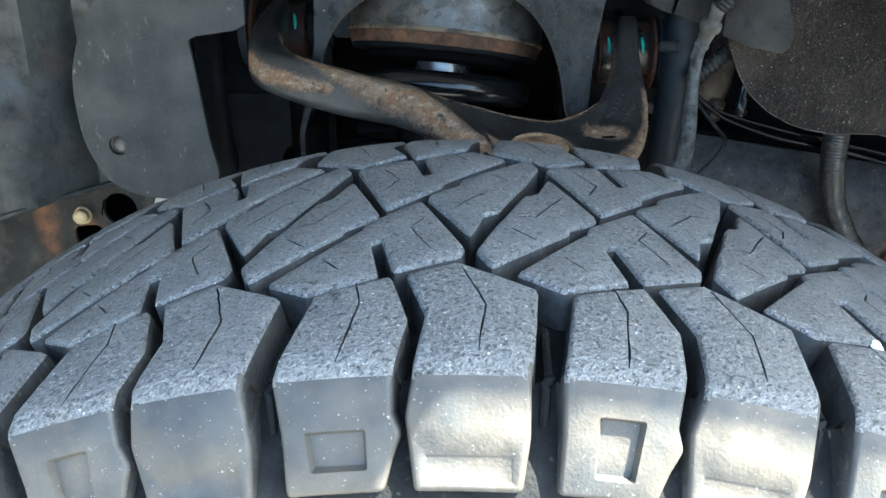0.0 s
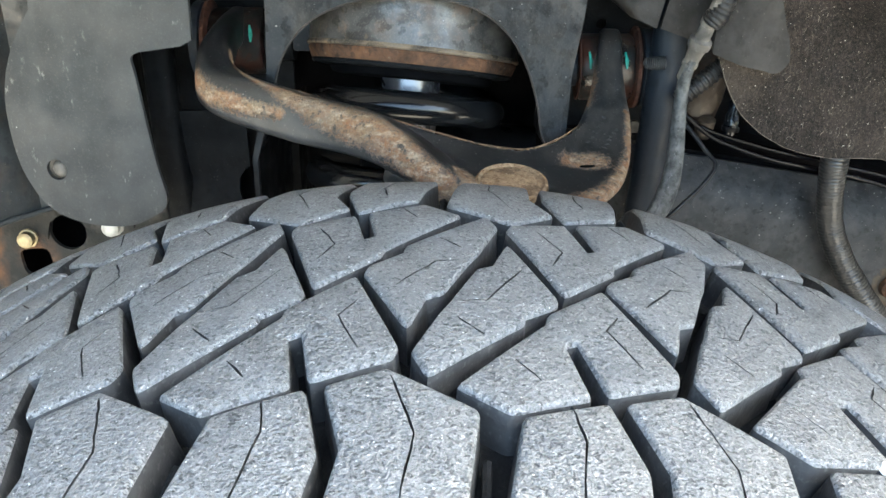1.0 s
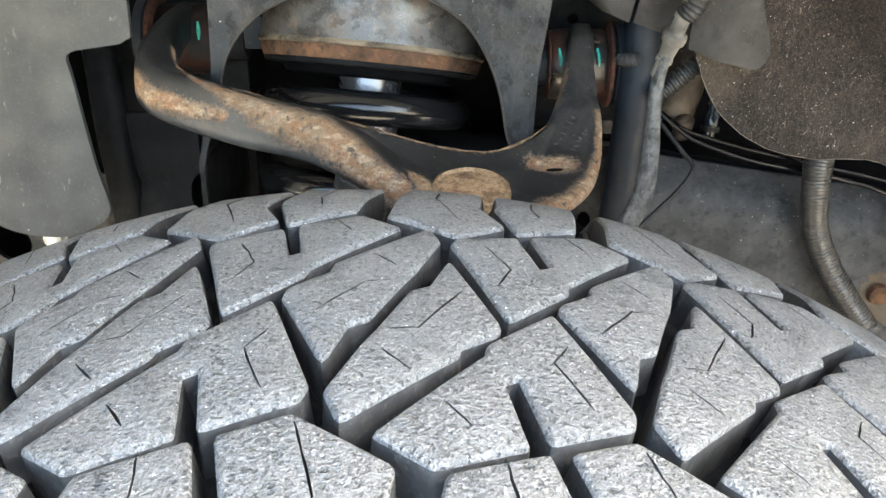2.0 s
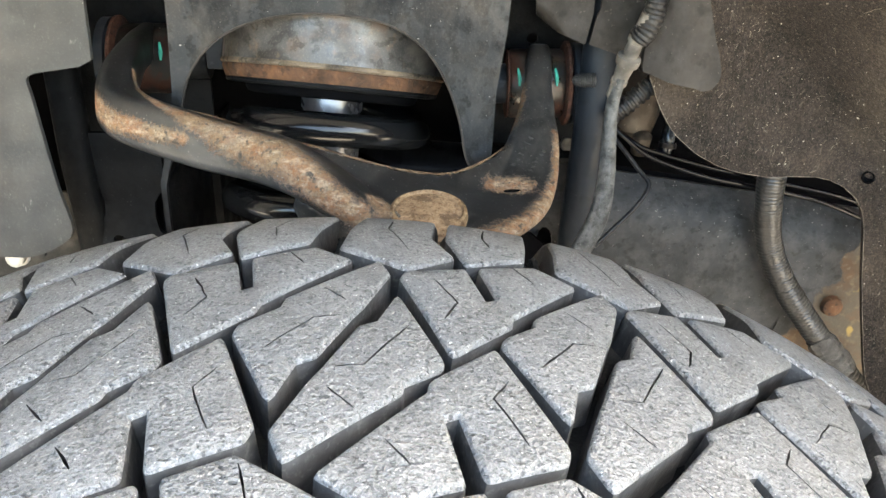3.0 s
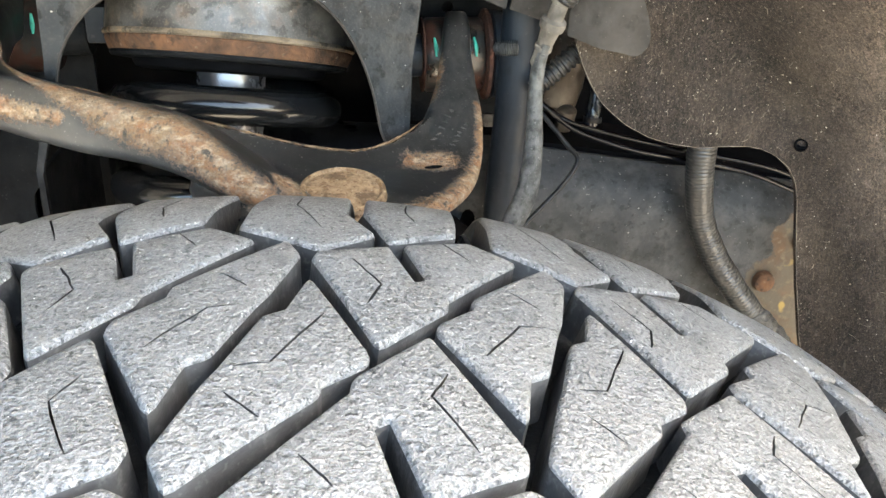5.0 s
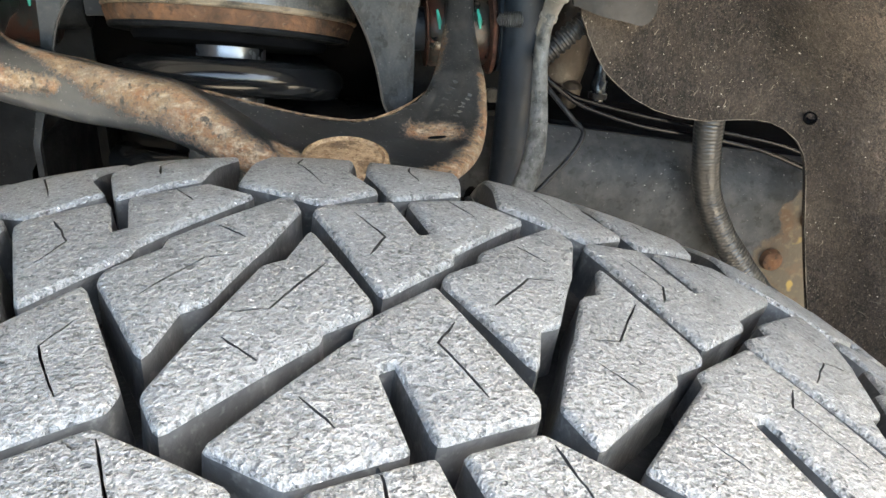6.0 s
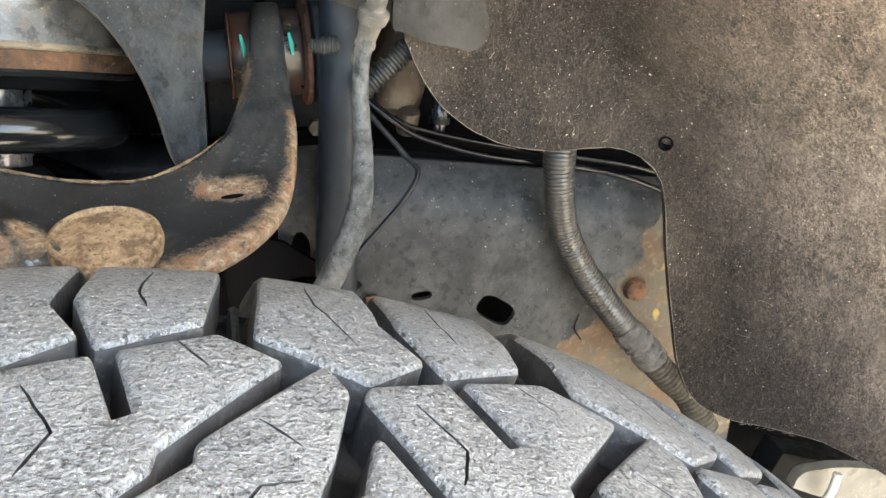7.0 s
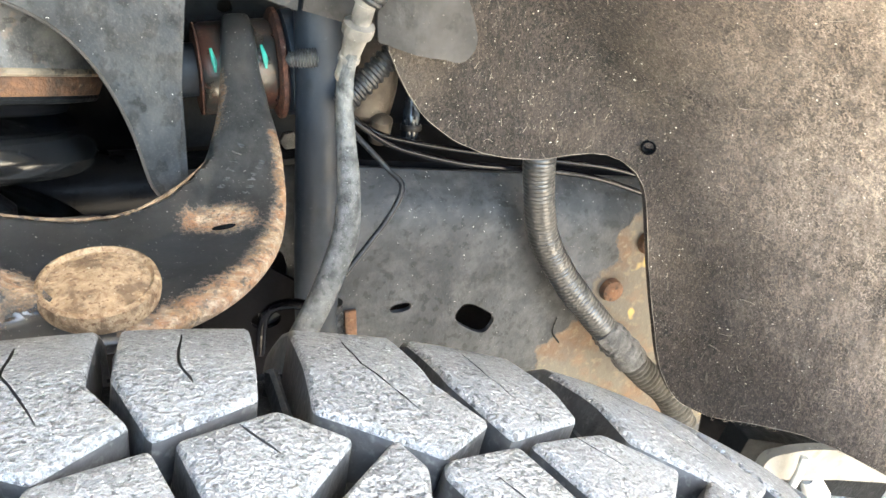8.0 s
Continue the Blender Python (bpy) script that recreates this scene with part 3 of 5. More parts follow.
def eased(pts, n=4):
    """A smooth line through points of an outline."""
    return [(q.x, q.y) for q in curve_points([(x, z, 0.0) for x, z in pts], n)]


def oval(cx, cy, a, b, n=18, tilt=0.0, power=2.0):
    out = []
    for k in range(n):
        t = 2 * math.pi * k / n
        c, s = math.cos(t), math.sin(t)
        x, y = a * math.copysign(abs(c) ** (2 / power), c), b * math.copysign(abs(s) ** (2 / power), s)
        out.append((cx + x * math.cos(tilt) - y * math.sin(tilt), cy + x * math.sin(tilt) + y * math.cos(tilt)))
    return out


# ---- the tyre: axle along y through the origin ----
R, CROWN = 0.400, 0.371
PITCHES = 30
STEP = 2 * math.pi / PITCHES
DEPTH = 0.0145
S = np.linspace(0, 0.20, 801)
FLAT = np.arctan(2 * CROWN * S)


def profile(bends):
    """The skin's lean, its distance from the middle and its radius along S; bends: rows of distance and degrees past the flat part."""
    start = bends[0][0]
    at, lean = [start] + [q[0] for q in bends[1:]], [math.atan(2 * CROWN * start)] + [radians(q[1]) for q in bends[1:]]
    phi = np.where(S < start, FLAT, np.interp(S, at, lean))
    y = np.concatenate([[0], np.cumsum(np.cos(phi[:-1]) * np.diff(S))])
    r = R - np.concatenate([[0], np.cumsum(np.sin(phi[:-1]) * np.diff(S))])
    return phi, y, r


OUTER, INNER_SIDE = profile([(0.108, 0), (0.119, 66)]), profile([(0.088, 0), (0.098, 14), (0.124, 16), (0.135, 66)])


def on_tyre(u, s, h, inner=None):
    """u: metres round the tyre, s: metres across it along its skin, h: height over the skin. The inner shoulder is rounder than the outer one."""
    a = abs(s)
    rows = INNER_SIDE if (s > 0 if inner is None else inner) else OUTER
    phi, y, r = (float(np.interp(a, S, v)) for v in rows)
    y, r = y + h * math.sin(phi), r + h * math.cos(phi)
    t = u / R
    return Vector((r * math.sin(t), math.copysign(y, s), r * math.cos(t)))


rnd = random.Random(11)


def stretch_at(v):
    """Pitches differ in length round the tyre: mm by which the pattern has moved on."""
    return float(np.interp(v, (-840, 132, 216, 1650), (0, 0, 24, 0)))


def block_mesh(name, outline, cuts=(), pads=(), depth=DEPTH, bend=None, inner=False):
    """A tread block: an outline in mm, with sipes (lines in mm) and sunk fields (outline, mm deep)."""
    bend = bend or (lambda a, b: a)
    edge = -0.1255 if inner else -0.1165
    skin_at = lambda x, y, h: on_tyre(x, y, h, inner if y < 0 else not inner)  # noqa: E731
    mm = lambda ring: [(bend(a, b) / 1000, b / 1000) for a, b in ring]  # noqa: E731
    ring = mm(outline)
    ring = dense(rounded(ring if area(ring) > 0 else ring[::-1], 0.0015), 0.006)
    top = grown(ring, -0.0015)
    holes, deep = [], []
    for line in cuts:
        line = [Vector(p) for p in mm(line)]
        fine = []
        for a, b in zip(line, line[1:]):
            fine += [a.lerp(b, k / 4) for k in range(4)]
        fine.append(line[-1])
        fine = [q + Vector((rnd.uniform(-1, 1), rnd.uniform(-1, 1))) * 0.00022 for q in fine]
        left, right = [], []
        for i, q in enumerate(fine):
            d = (fine[min(i + 1, len(fine) - 1)] - fine[max(i - 1, 0)]).normalized()
            w = rnd.uniform(0.00022, 0.00042) if 0 < i < len(fine) - 1 else 0.00015
            left.append((q.x - d.y * w, q.y + d.x * w))
            right.append((q.x + d.y * w, q.y - d.x * w))
        hole = left + right[::-1]
        holes.append(hole if area(hole) > 0 else hole[::-1])
        deep.append((0.006, 0.0))
    for field, sunk in pads:
        field = mm(field)
        holes.append(dense(rounded(field if area(field) > 0 else field[::-1], 0.001), 0.005))
        deep.append((sunk / 1000, -0.0012))
    lows = [q for q in top if q[1] < edge + 0.0065]
    lines = []
    if lows:
        a, b = min(q[0] for q in lows) + 0.002, max(q[0] for q in lows) - 0.002
        lines = [[(a + (b - a) * k / 12, edge) for k in range(13)]]
    vs, fs, rings = filled(top, holes, 0.011, lines)
    bm = bmesh.new()
    face = [bm.verts.new(skin_at(x, y, 0.0)) for x, y in vs]
    at = lambda rg, h: [bm.verts.new(skin_at(x, y, h)) for x, y in rg]  # noqa: E731

    def skin(f, loop_s, slot=0):
        f.material_index = slot if loop_s is None or loop_s > edge else 2

    for f in fs:
        s = sum(vs[i][1] for i in f) / len(f)
        skin(bm.faces.new([face[i] for i in f]), s)
    loops = [[face[i] for i in rings[0]], at(grown(ring, -0.0006), -0.0004), at(ring, -0.0016), at(grown(ring, 0.0003), -depth * 0.45), at(grown(ring, 0.0010), -depth)]
    for k, (a, b) in enumerate(zip(loops, loops[1:])):
        for i in range(len(a)):
            j = (i + 1) % len(a)
            if a[i] is a[j]:
                continue
            f = bm.faces.new((a[j], a[i], b[i], b[j]))
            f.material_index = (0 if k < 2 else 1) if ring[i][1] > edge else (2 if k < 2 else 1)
    for (sunk, grow), rg, hole in zip(deep, rings[1:], holes):
        low = at(grown(hole, grow) if grow else hole, -sunk)
        for i in range(len(rg)):
            j = (i + 1) % len(rg)
            if rg[i] != rg[j]:
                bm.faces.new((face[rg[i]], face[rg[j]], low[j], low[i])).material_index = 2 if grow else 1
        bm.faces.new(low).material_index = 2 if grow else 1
    bmesh.ops.recalc_face_normals(bm, faces=bm.faces)
    me = bpy.data.meshes.new(name)
    bm.to_mesh(me)
    bm.free()
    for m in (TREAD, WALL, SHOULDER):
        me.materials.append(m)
    me.shade_smooth()
    me.set_sharp_from_angle(angle=radians(50))
    return me


# outlines of one pitch, mm: round the tyre, across it
CENTRE_U = 0.0576
KITS = {
    "keyed": ("keyed_block", [(14.9, -61.6), (30.2, -72.3), (53.0, -62.3), (48.0, -37.2), (51.6, -34.8), (57.7, -60.3), (80.4, -49.2), (81.9, -42.9), (64.3, 3.2), (43.5, -19.3), (43.0, -24.4)],
              [[(66.6, -15.5), (61.8, -25.4), (69.8, -44.6)], [(32.0, -47.4), (38.9, -57.0)]]),
    "keyed_rear": ("keyed_block", [(15.3, -60.3), (30.2, -72.3), (53.0, -62.3), (48.0, -37.2), (51.6, -34.8), (57.7, -60.3), (80.4, -52.6), (82.1, -47.6), (64.7, 5.8), (43.9, -18.5), (43.0, -24.4)],
                   [[(66.6, -17.5), (61.9, -30.0), (69.8, -46.8)], [(32.7, -55.4), (39.6, -67.0)]]),
    "stepped": ("stepped_block", [(7.0, -57.8), (36.0, -26.6), (36.6, -22.5), (47.6, -13.2), (48.4, -8.2), (32.9, 34.6), (26.6, 13.0), (21.0, 9.5), (12.2, -15.5), (9.2, -22.5), (1.6, -45.0)],
                [[(37.0, 10.8), (24.5, -13.6), (16.5, -15.2)], [(15.4, -26.0), (23.2, -35.0)]]),
    "stepped_rear": ("stepped_block", [(5.6, -61.2), (36.0, -27.2), (36.6, -21.0), (48.0, -10.0), (48.9, -4.4), (31.6, 33.4), (26.6, 13.0), (21.0, 9.5), (12.2, -15.5), (9.2, -22.5), (1.2, -49.6)],
                     [[(37.0, 5.2), (24.5, -13.6), (16.5, -15.2)], [(15.4, -26.0), (23.2, -35.0)]]),
    "shoulder_a": ("shoulder_block", [(-21.5, -62.3), (-14.0, -88.0), (-16.8, -118.0), (-19.0, -128.0), (-16.8, -149.0), (16.5, -149.0), (18.2, -134.0), (17.6, -118.0), (21.8, -72.0), (-4.4, -54.0)],
                   [[(-3.0, -58.0), (0.6, -69.5), (4.6, -83.0), (2.3, -108.0)]], [([(-14.0, -137.5), (14.5, -137.5), (14.5, -147.0), (-14.0, -147.0)], 0.9)]),
    "shoulder_b": ("shoulder_block", [(33.0, -73.3), (26.6, -116.0), (27.6, -132.0), (27.2, -149.0), (57.5, -149.0), (60.6, -139.5), (63.6, -133.0), (61.2, -127.0), (61.6, -116.0), (64.6, -90.0), (57.5, -63.2)],
                   [[(46.4, -67.3), (48.9, -81.5), (45.2, -111.5)]], [([(37.5, -126.0), (51.5, -126.0), (50.0, -143.5), (37.5, -143.5)], 2.6)]),
    "shoulder_c": ("shoulder_block", [(33.0, -73.3), (26.6, -116.0), (27.6, -132.0), (27.2, -149.0), (57.5, -149.0), (60.6, -139.5), (63.6, -133.0), (61.2, -127.0), (61.6, -116.0), (64.6, -90.0), (57.5, -63.2)],
                   [[(46.4, -67.3), (48.9, -81.5), (45.2, -111.5)]], [([(34.8, -131.0), (53.2, -131.0), (53.2, -142.5), (35.6, -142.5)], 2.4)]),
}
# the inner shoulder: the same blocks, drawn further down the side
for kit, sipe, near in (("shoulder_a", [(-4.8, -72.6), (3.7, -95.5), (2.6, -116.0)], (-22.6, -69.5)), ("shoulder_b", [(47.2, -84.4), (49.3, -95.5), (46.2, -119.0)], (33.3, -77.6)), ("shoulder_c", [(47.2, -84.4), (49.3, -95.5), (46.2, -119.0)], (33.3, -77.6))):
    name, ring, _, pads = KITS[kit]
    drawn = [near] + [(a - 2.4 if a == 17.6 else a, b - 9.0 if b < -100 else b) for a, b in ring[1:]]
    KITS[kit + "_rear"] = (name, drawn, [sipe], [([(a, b - 9.0) for a, b in field], sunk) for field, sunk in pads])


def block(kit, bend=None):
    name, ring, cuts, *pads = KITS[kit]
    return block_mesh(name, ring, cuts, pads[0] if pads else (), DEPTH, bend, kit.endswith("_rear"))


MESHES = {kit: block(kit) for kit in KITS}


def build_tyre():
    t = thing("tyre", (0, 0, -0.39), "large all-terrain tyre with dusty grey angular tread blocks", "tyre")
    rings = []
    sides = []
    for inner in (False, True):
        prof = []
        for s in np.linspace(0, 0.159 if inner else 0.150, 31):
            a = on_tyre(0, s, -(DEPTH - 0.0001 - 0.0105 * min(1, max(0, (s - (0.127 if inner else 0.118)) / 0.03))), inner)
            prof.append((a.y, a.z))
        y0, r0 = prof[-1]
        for k in range(1, 13):
            w = k / 12
            prof.append((y0 + 0.013 * math.sin(math.pi * min(1, w * 1.25)) - 0.03 * max(0, w - 0.35), r0 - (r0 - 0.222) * w))
        sides.append(prof)
    prof = [(-y, r) for y, r in sides[0][:0:-1]] + sides[1]
    segs = 240
    for k in range(segs):
        c, s = math.cos(2 * math.pi * k / segs), math.sin(2 * math.pi * k / segs)
        rings.append([(r * s, y, r * c) for y, r in prof])
    bm = bmesh.new()
    lofted(bm, rings + [rings[0]], True, False)
    bmesh.ops.remove_doubles(bm, verts=bm.verts, dist=1e-6)
    bmesh.ops.recalc_face_normals(bm, faces=bm.faces)
    part("carcass", bm, GROOVE, t, "tyre casing under the tread, blackened for shade in the grooves")
    flip = Matrix.Rotation(CENTRE_U / R, 4, "Y") @ Matrix.Rotation(math.pi, 4, "Z") @ Matrix.Rotation(-CENTRE_U / R, 4, "Y")
    rib = bmesh.new()
    line = [on_tyre(0.0242 - 0.0012 * i / 6, -(0.082 + 0.050 * i / 6), -0.0115) for i in range(7)]
    tube(rib, line, 0.0032, 8, 2, (0, 0, 1), 0.0014, 3.0)
    rib_ob = part("groove_rib", rib, GROOVE, t)
    pitch = 2000 * math.pi * R / PITCHES
    for n in range(PITCHES):
        k = n if n < 20 else n - PITCHES
        turn = Matrix.Rotation(STEP * k, 4, "Y")
        for rear in (False, True):
            side = flip if rear else Matrix.Identity(4)

            def moved(a, b):
                u, s = (2000 * CENTRE_U - a, -b) if rear else (a, b)
                return stretch_at(u + pitch * k - 0.25 * s)

            for kit in ("keyed", "stepped", "shoulder_a", "shoulder_c" if n % 2 else "shoulder_b"):
                kit += "_rear" if rear else ""
                if k in (0, 1, 2):
                    me, on = block(kit, lambda a, b: a + moved(a, b) * (-1 if rear else 1)), 0.0
                else:
                    me, on = MESHES[kit], moved(30.0, -40.0) / 1000 / R
                ob = hang(new("tread_block", me), t)
                ob.matrix_basis = Matrix.Rotation(on, 4, "Y") @ turn @ side
            if n + rear:
                ob = hang(new("groove_rib", rib_ob.data), t)
                ob.matrix_basis = Matrix.Rotation(moved(24.0, -100.0) / 1000 / R, 4, "Y") @ turn @ side
    return t


build_tyre()

# ---- upper control arm ----
arm = thing("upper_control_arm", (0.04, 0.22, 0.34), "black suspension control arm crusted with tan dirt and rust", "suspension arm")
bm = bmesh.new()
tube(bm, [(-0.149, 0.388, 0.413), (-0.148, 0.345, 0.411), (-0.1465, 0.306, 0.400), (-0.133, 0.279, 0.390), (-0.085, 0.256, 0.381), (-0.038, 0.2325, 0.3768), (-0.002, 0.216, 0.3625), (0.020, 0.208, 0.349)],
     [0.013, 0.013, 0.0145, 0.0150, 0.0150, 0.0137, 0.0105, 0.006], 24, 10, (0, 0.25, 1), [0.0065, 0.0078, 0.0122, 0.0145, 0.0140, 0.016, 0.019, 0.012], 3.0)
tube(bm, [(-0.028, 0.230, 0.358), (-0.010, 0.226, 0.3540), (0.018, 0.2235, 0.3525), (0.046, 0.2245, 0.3508), (0.070, 0.2330, 0.3492), (0.091, 0.2565, 0.3500), (0.107, 0.2910, 0.3615), (0.114, 0.328, 0.3750), (0.117, 0.352, 0.388), (0.119, 0.366, 0.403), (0.120, 0.378, 0.411)],
     [0.004, 0.0050, 0.0055, 0.0055, 0.0055, 0.0055, 0.0060, 0.0065, 0.0065, 0.0055, 0.004], 28, 10, (0, -0.19, 1), [0.010, 0.030, 0.039, 0.041, 0.0350, 0.0275, 0.0180, 0.0125, 0.0098, 0.0088, 0.007], 3.6)
RIM = [(-0.108, 0.273, 0.3985), (-0.085, 0.268, 0.394), (-0.062, 0.264, 0.388), (-0.040, 0.261, 0.3815), (-0.020, 0.255, 0.3785), (0.0, 0.249, 0.3745), (0.020, 0.2445, 0.3705), (0.038, 0.2445, 0.3670), (0.055, 0.254, 0.3630), (0.070, 0.264, 0.3640), (0.081, 0.274, 0.3665), (0.091, 0.287, 0.3695), (0.098, 0.303, 0.3715), (0.102, 0.320, 0.3715)]
FRONT = [(-0.105, 0.258, 0.396), (-0.082, 0.250, 0.3935), (-0.060, 0.241, 0.3890), (-0.038, 0.232, 0.3830), (-0.017, 0.222, 0.3750), (0.004, 0.208, 0.3660), (0.022, 0.200, 0.3600), (0.040, 0.197, 0.3565), (0.058, 0.203, 0.3550), (0.074, 0.220, 0.3520), (0.088, 0.243, 0.3530), (0.098, 0.268, 0.3555), (0.105, 0.290, 0.3605), (0.108, 0.312, 0.3630)]
rings = []
for a, b in zip(curve_points(FRONT, 4), curve_points(RIM, 4)):
    over = [a.lerp(b, k / 8) - Vector((0, 0, 0.0035 * math.sin(math.pi * k / 8))) for k in range(9)]
    rings.append(over + [q - Vector((0, 0, 0.006)) for q in over[::-1]])
lofted(bm, rings)
bmesh.ops.recalc_face_normals(bm, faces=bm.faces)
raw = bpy.data.meshes.new("casting")
bm.to_mesh(raw)
bm.free()
solid = new("casting", raw)
fuse = solid.modifiers.new("fuse", "REMESH")
fuse.mode, fuse.voxel_size = "VOXEL", 0.0013
ease = solid.modifiers.new("ease", "SMOOTH")
ease.factor, ease.iterations = 0.5, 6
casting = bpy.data.meshes.new_from_object(solid.evaluated_get(bpy.context.evaluated_depsgraph_get()))
bpy.data.objects.remove(solid)
casting.materials.clear()
casting.materials.append(ARM)
casting.shade_smooth()
arm_body = hang(new("arm", casting), arm)
level = facing((0.03, -0.19, 1.0))
bm = turned(bmesh.new(), [(0.0203, -0.008), (0.0213, -0.002), (0.0206, 0.0012), (0.0190, 0.0020), (0.0176, 0.0006), (0.0164, 0.0010), (0.010, 0.0020), (0.002, 0.0024)], (0.0437, 0.2066, 0.3580), level, 40)
part("ball_joint_cap", bm, CAP, arm, "round cap caked in tan rusty dirt")
lip = random.Random(8)
line = curve_points([Vector(q) + Vector((0, 0.0005, -0.0004)) for q in RIM[:-2]], 5)
bm = tube(bmesh.new(), [q + Vector((0, lip.uniform(-1, 1), lip.uniform(-1, 1))) * 0.00012 for q in line], [lip.uniform(0.0005, 0.0009) * min(1.0, 0.15 + 0.12 * min(k, len(line) - 1 - k)) for k in range(len(line))], 8, 2)
part("edge_lip", bm, LIP, arm_body, "thin lip crusted with tan dirt")
def on_arm(x, y, h=0.0):
    """The place on the arm's upper skin over x and y, and the skin's turn."""
    hit, normal, _, _ = SKIN.ray_cast(Vector((x, y, 0.45)), Vector((0, 0, -1)))
    return hit + normal * h, facing(normal)


SKIN = BVHTree.FromPolygons([v.co.copy() for v in casting.vertices], [tuple(p.vertices) for p in casting.polygons])
# cast characters too worn to read, as plain strokes
stroke = random.Random(21)
for row, (a, b, count) in enumerate((((0.0945, 0.2720), (0.1085, 0.3010), 6), ((0.1035, 0.2660), (0.1160, 0.2880), 6))):
    for k in range(count):
        q = Vector(a).lerp(Vector(b), (k + 0.5) / count)
        for n in range(3):
            at, turn = on_arm(q.x + stroke.uniform(-0.0010, 0.0010), q.y + stroke.uniform(-0.0010, 0.0010), 0.0001)
            m = Matrix.Translation(at) @ turn.to_4x4() @ Matrix.Rotation(radians(62 + stroke.choice((0, 90, 60, 120)) + stroke.uniform(-8, 8)), 4, "Z")
            part("raised_mark", boxed(bmesh.new(), (stroke.uniform(0.0016, 0.0028), 0.00042, 0.0005), m, 0.0001), WORN, arm_body)
# no opening is cut: a black oval paints the shade inside the slot
at, turn = on_arm(0.0920, 0.2480)
bm = bmesh.new()
lofted(bm, [[at + turn @ Vector((x, y, h)) for x, y in oval(0, 0, 0.0050, 0.0017, 20, 0.0)] for h in (-0.003, 0.0003)])
part("drain_slot", bm, BLACK, arm_body, "oval drain slot, its shaded inside drawn as solid black")
for x0, s in ((0.119, 1), (-0.149, -1)):
    yb, zb = (0.385, 0.384) if s > 0 else (0.390, 0.400)
    bm = turned(bmesh.new(), [(0.0225, -0.019), (0.024, -0.017), (0.024, 0.017), (0.0225, 0.019)], (x0, yb, zb), "X", 36)
    sleeve = part("bushing_sleeve", bm, SLEEVE if s > 0 else SHADED_SLEEVE, arm, "dark steel bushing sleeve stained with rust")
    for q, r, w in ((0.0215, 0.0295, 0.0022), (-0.0200, 0.0240, 0.0008))[: 2 if s > 0 else 1]:
        bm = turned(bmesh.new(), [(r - 0.002, -w), (r, -w * 0.5), (r, w * 0.5), (r - 0.002, w)], (x0 + q * s, yb, zb), "X", 36)
        part("washer", bm, WASHER, arm, "rust-red washer rim")
    bm = turned(bmesh.new(), [(0.0250, -0.004), (0.0282, -0.003), (0.0282, 0.003), (0.0245, 0.005)], (x0 + 0.0285 * s, yb, zb), "X", 36)
    part("rubber_ring", bm, POST, arm, "black rubber bushing ring")
    bm = turned(bmesh.new(), [(0.0135, -0.040), (0.0140, -0.039), (0.0140, -0.02)] if s > 0 else [(0.0140, 0.02), (0.0140, 0.039), (0.0135, 0.040)], (x0, yb, zb), "X", 20)
    # left pin takes a darker material to paint the shade there
    part("pivot_pin", bm, POST if s > 0 else DARK, arm)
    for q in (-0.013, 0.0125):
        bm = bmesh.new()
        tube(bm, [(x0 + q, yb - 0.0242, zb + 0.004), (x0 + q, yb - 0.0228, zb + 0.009), (x0 + q - 0.001, yb - 0.019, zb + 0.0150)], 0.0006, 8, 4, (0, -0.8, 0.6), [0.0006, 0.0014, 0.0007])
        part("paint_mark", bm, GREEN, sleeve, "green inspection paint dab")
bm = bmesh.new()
turned(bm, [(0.0012, -0.004)] + [(0.0030 + 0.0012 * min(1, k / 8) + (0.0007 if k % 2 else -0.0006), 0.0007 * k - 0.003) for k in range(1, 20)] + [(0.002, 0.0115)], (0.1420, 0.3385, 0.3975), "X", 16)
part("stud", bm, THREAD, arm, "threaded steel stud end")

# ---- shock tower, spring seat, spring and damper ----
def tower_y(x, z):
    return 0.288 + 0.10 * max(0.0, x - 0.06)


tower = thing("shock_tower", (-0.02, 0.29, 0.2), "dark grey painted steel shock tower with an arched opening", "bracket")
arch = eased([(0.071, 0.352), (0.0665, 0.362), (0.063, 0.382), (0.057, 0.402), (0.047, 0.421), (0.033, 0.435), (0.012, 0.4445), (-0.024, 0.448), (-0.055, 0.444), (-0.078, 0.434), (-0.094, 0.418), (-0.1025, 0.400), (-0.1070, 0.378), (-0.1150, 0.357), (-0.1195, 0.342)], 4) + [(-0.1212, 0.2), (-0.1240, 0.2), (-0.1228, 0.344), (-0.1180, 0.362), (-0.1110, 0.384), (-0.1088, 0.405), (-0.1072, 0.44), (-0.1040, 0.60), (0.105, 0.60), (0.090, 0.437), (0.083, 0.391), (0.079, 0.356), (0.076, 0.349)]
bm = sheet(bmesh.new(), arch, tower_y, 0.0045)
front_plate = part("front_plate", bm, TOWER, tower)
# lit sheet thickness, painted as a paler strip along the opening
bm = tube(bmesh.new(), [(x, tower_y(x, z) - 0.0002, z) for x, z in arch[:49:2]], 0.0007, 8, 2, (0, 1, 0))
part("cut_edge", bm, FLAP, front_plate, "thin edge of the opening, coloured paler for the light on it")
bm = bmesh.new()
lofted(bm, [[(0.0905, tower_y(0.09, 0.43) + 0.003, 0.60), (0.0945, tower_y(0.09, 0.43) + 0.003, 0.60), (0.0945, 0.52, 0.60), (0.0905, 0.52, 0.60)],
            [(0.078, tower_y(0.08, 0.43) + 0.003, 0.34), (0.082, tower_y(0.08, 0.43) + 0.003, 0.34), (0.082, 0.52, 0.30), (0.078, 0.52, 0.30)]])
part("side_plate", bm, TOWER, tower)
bm = boxed(bmesh.new(), (0.003, 0.21, 0.16), Matrix.Translation((-0.1225, 0.3985, 0.262)), 0.001)
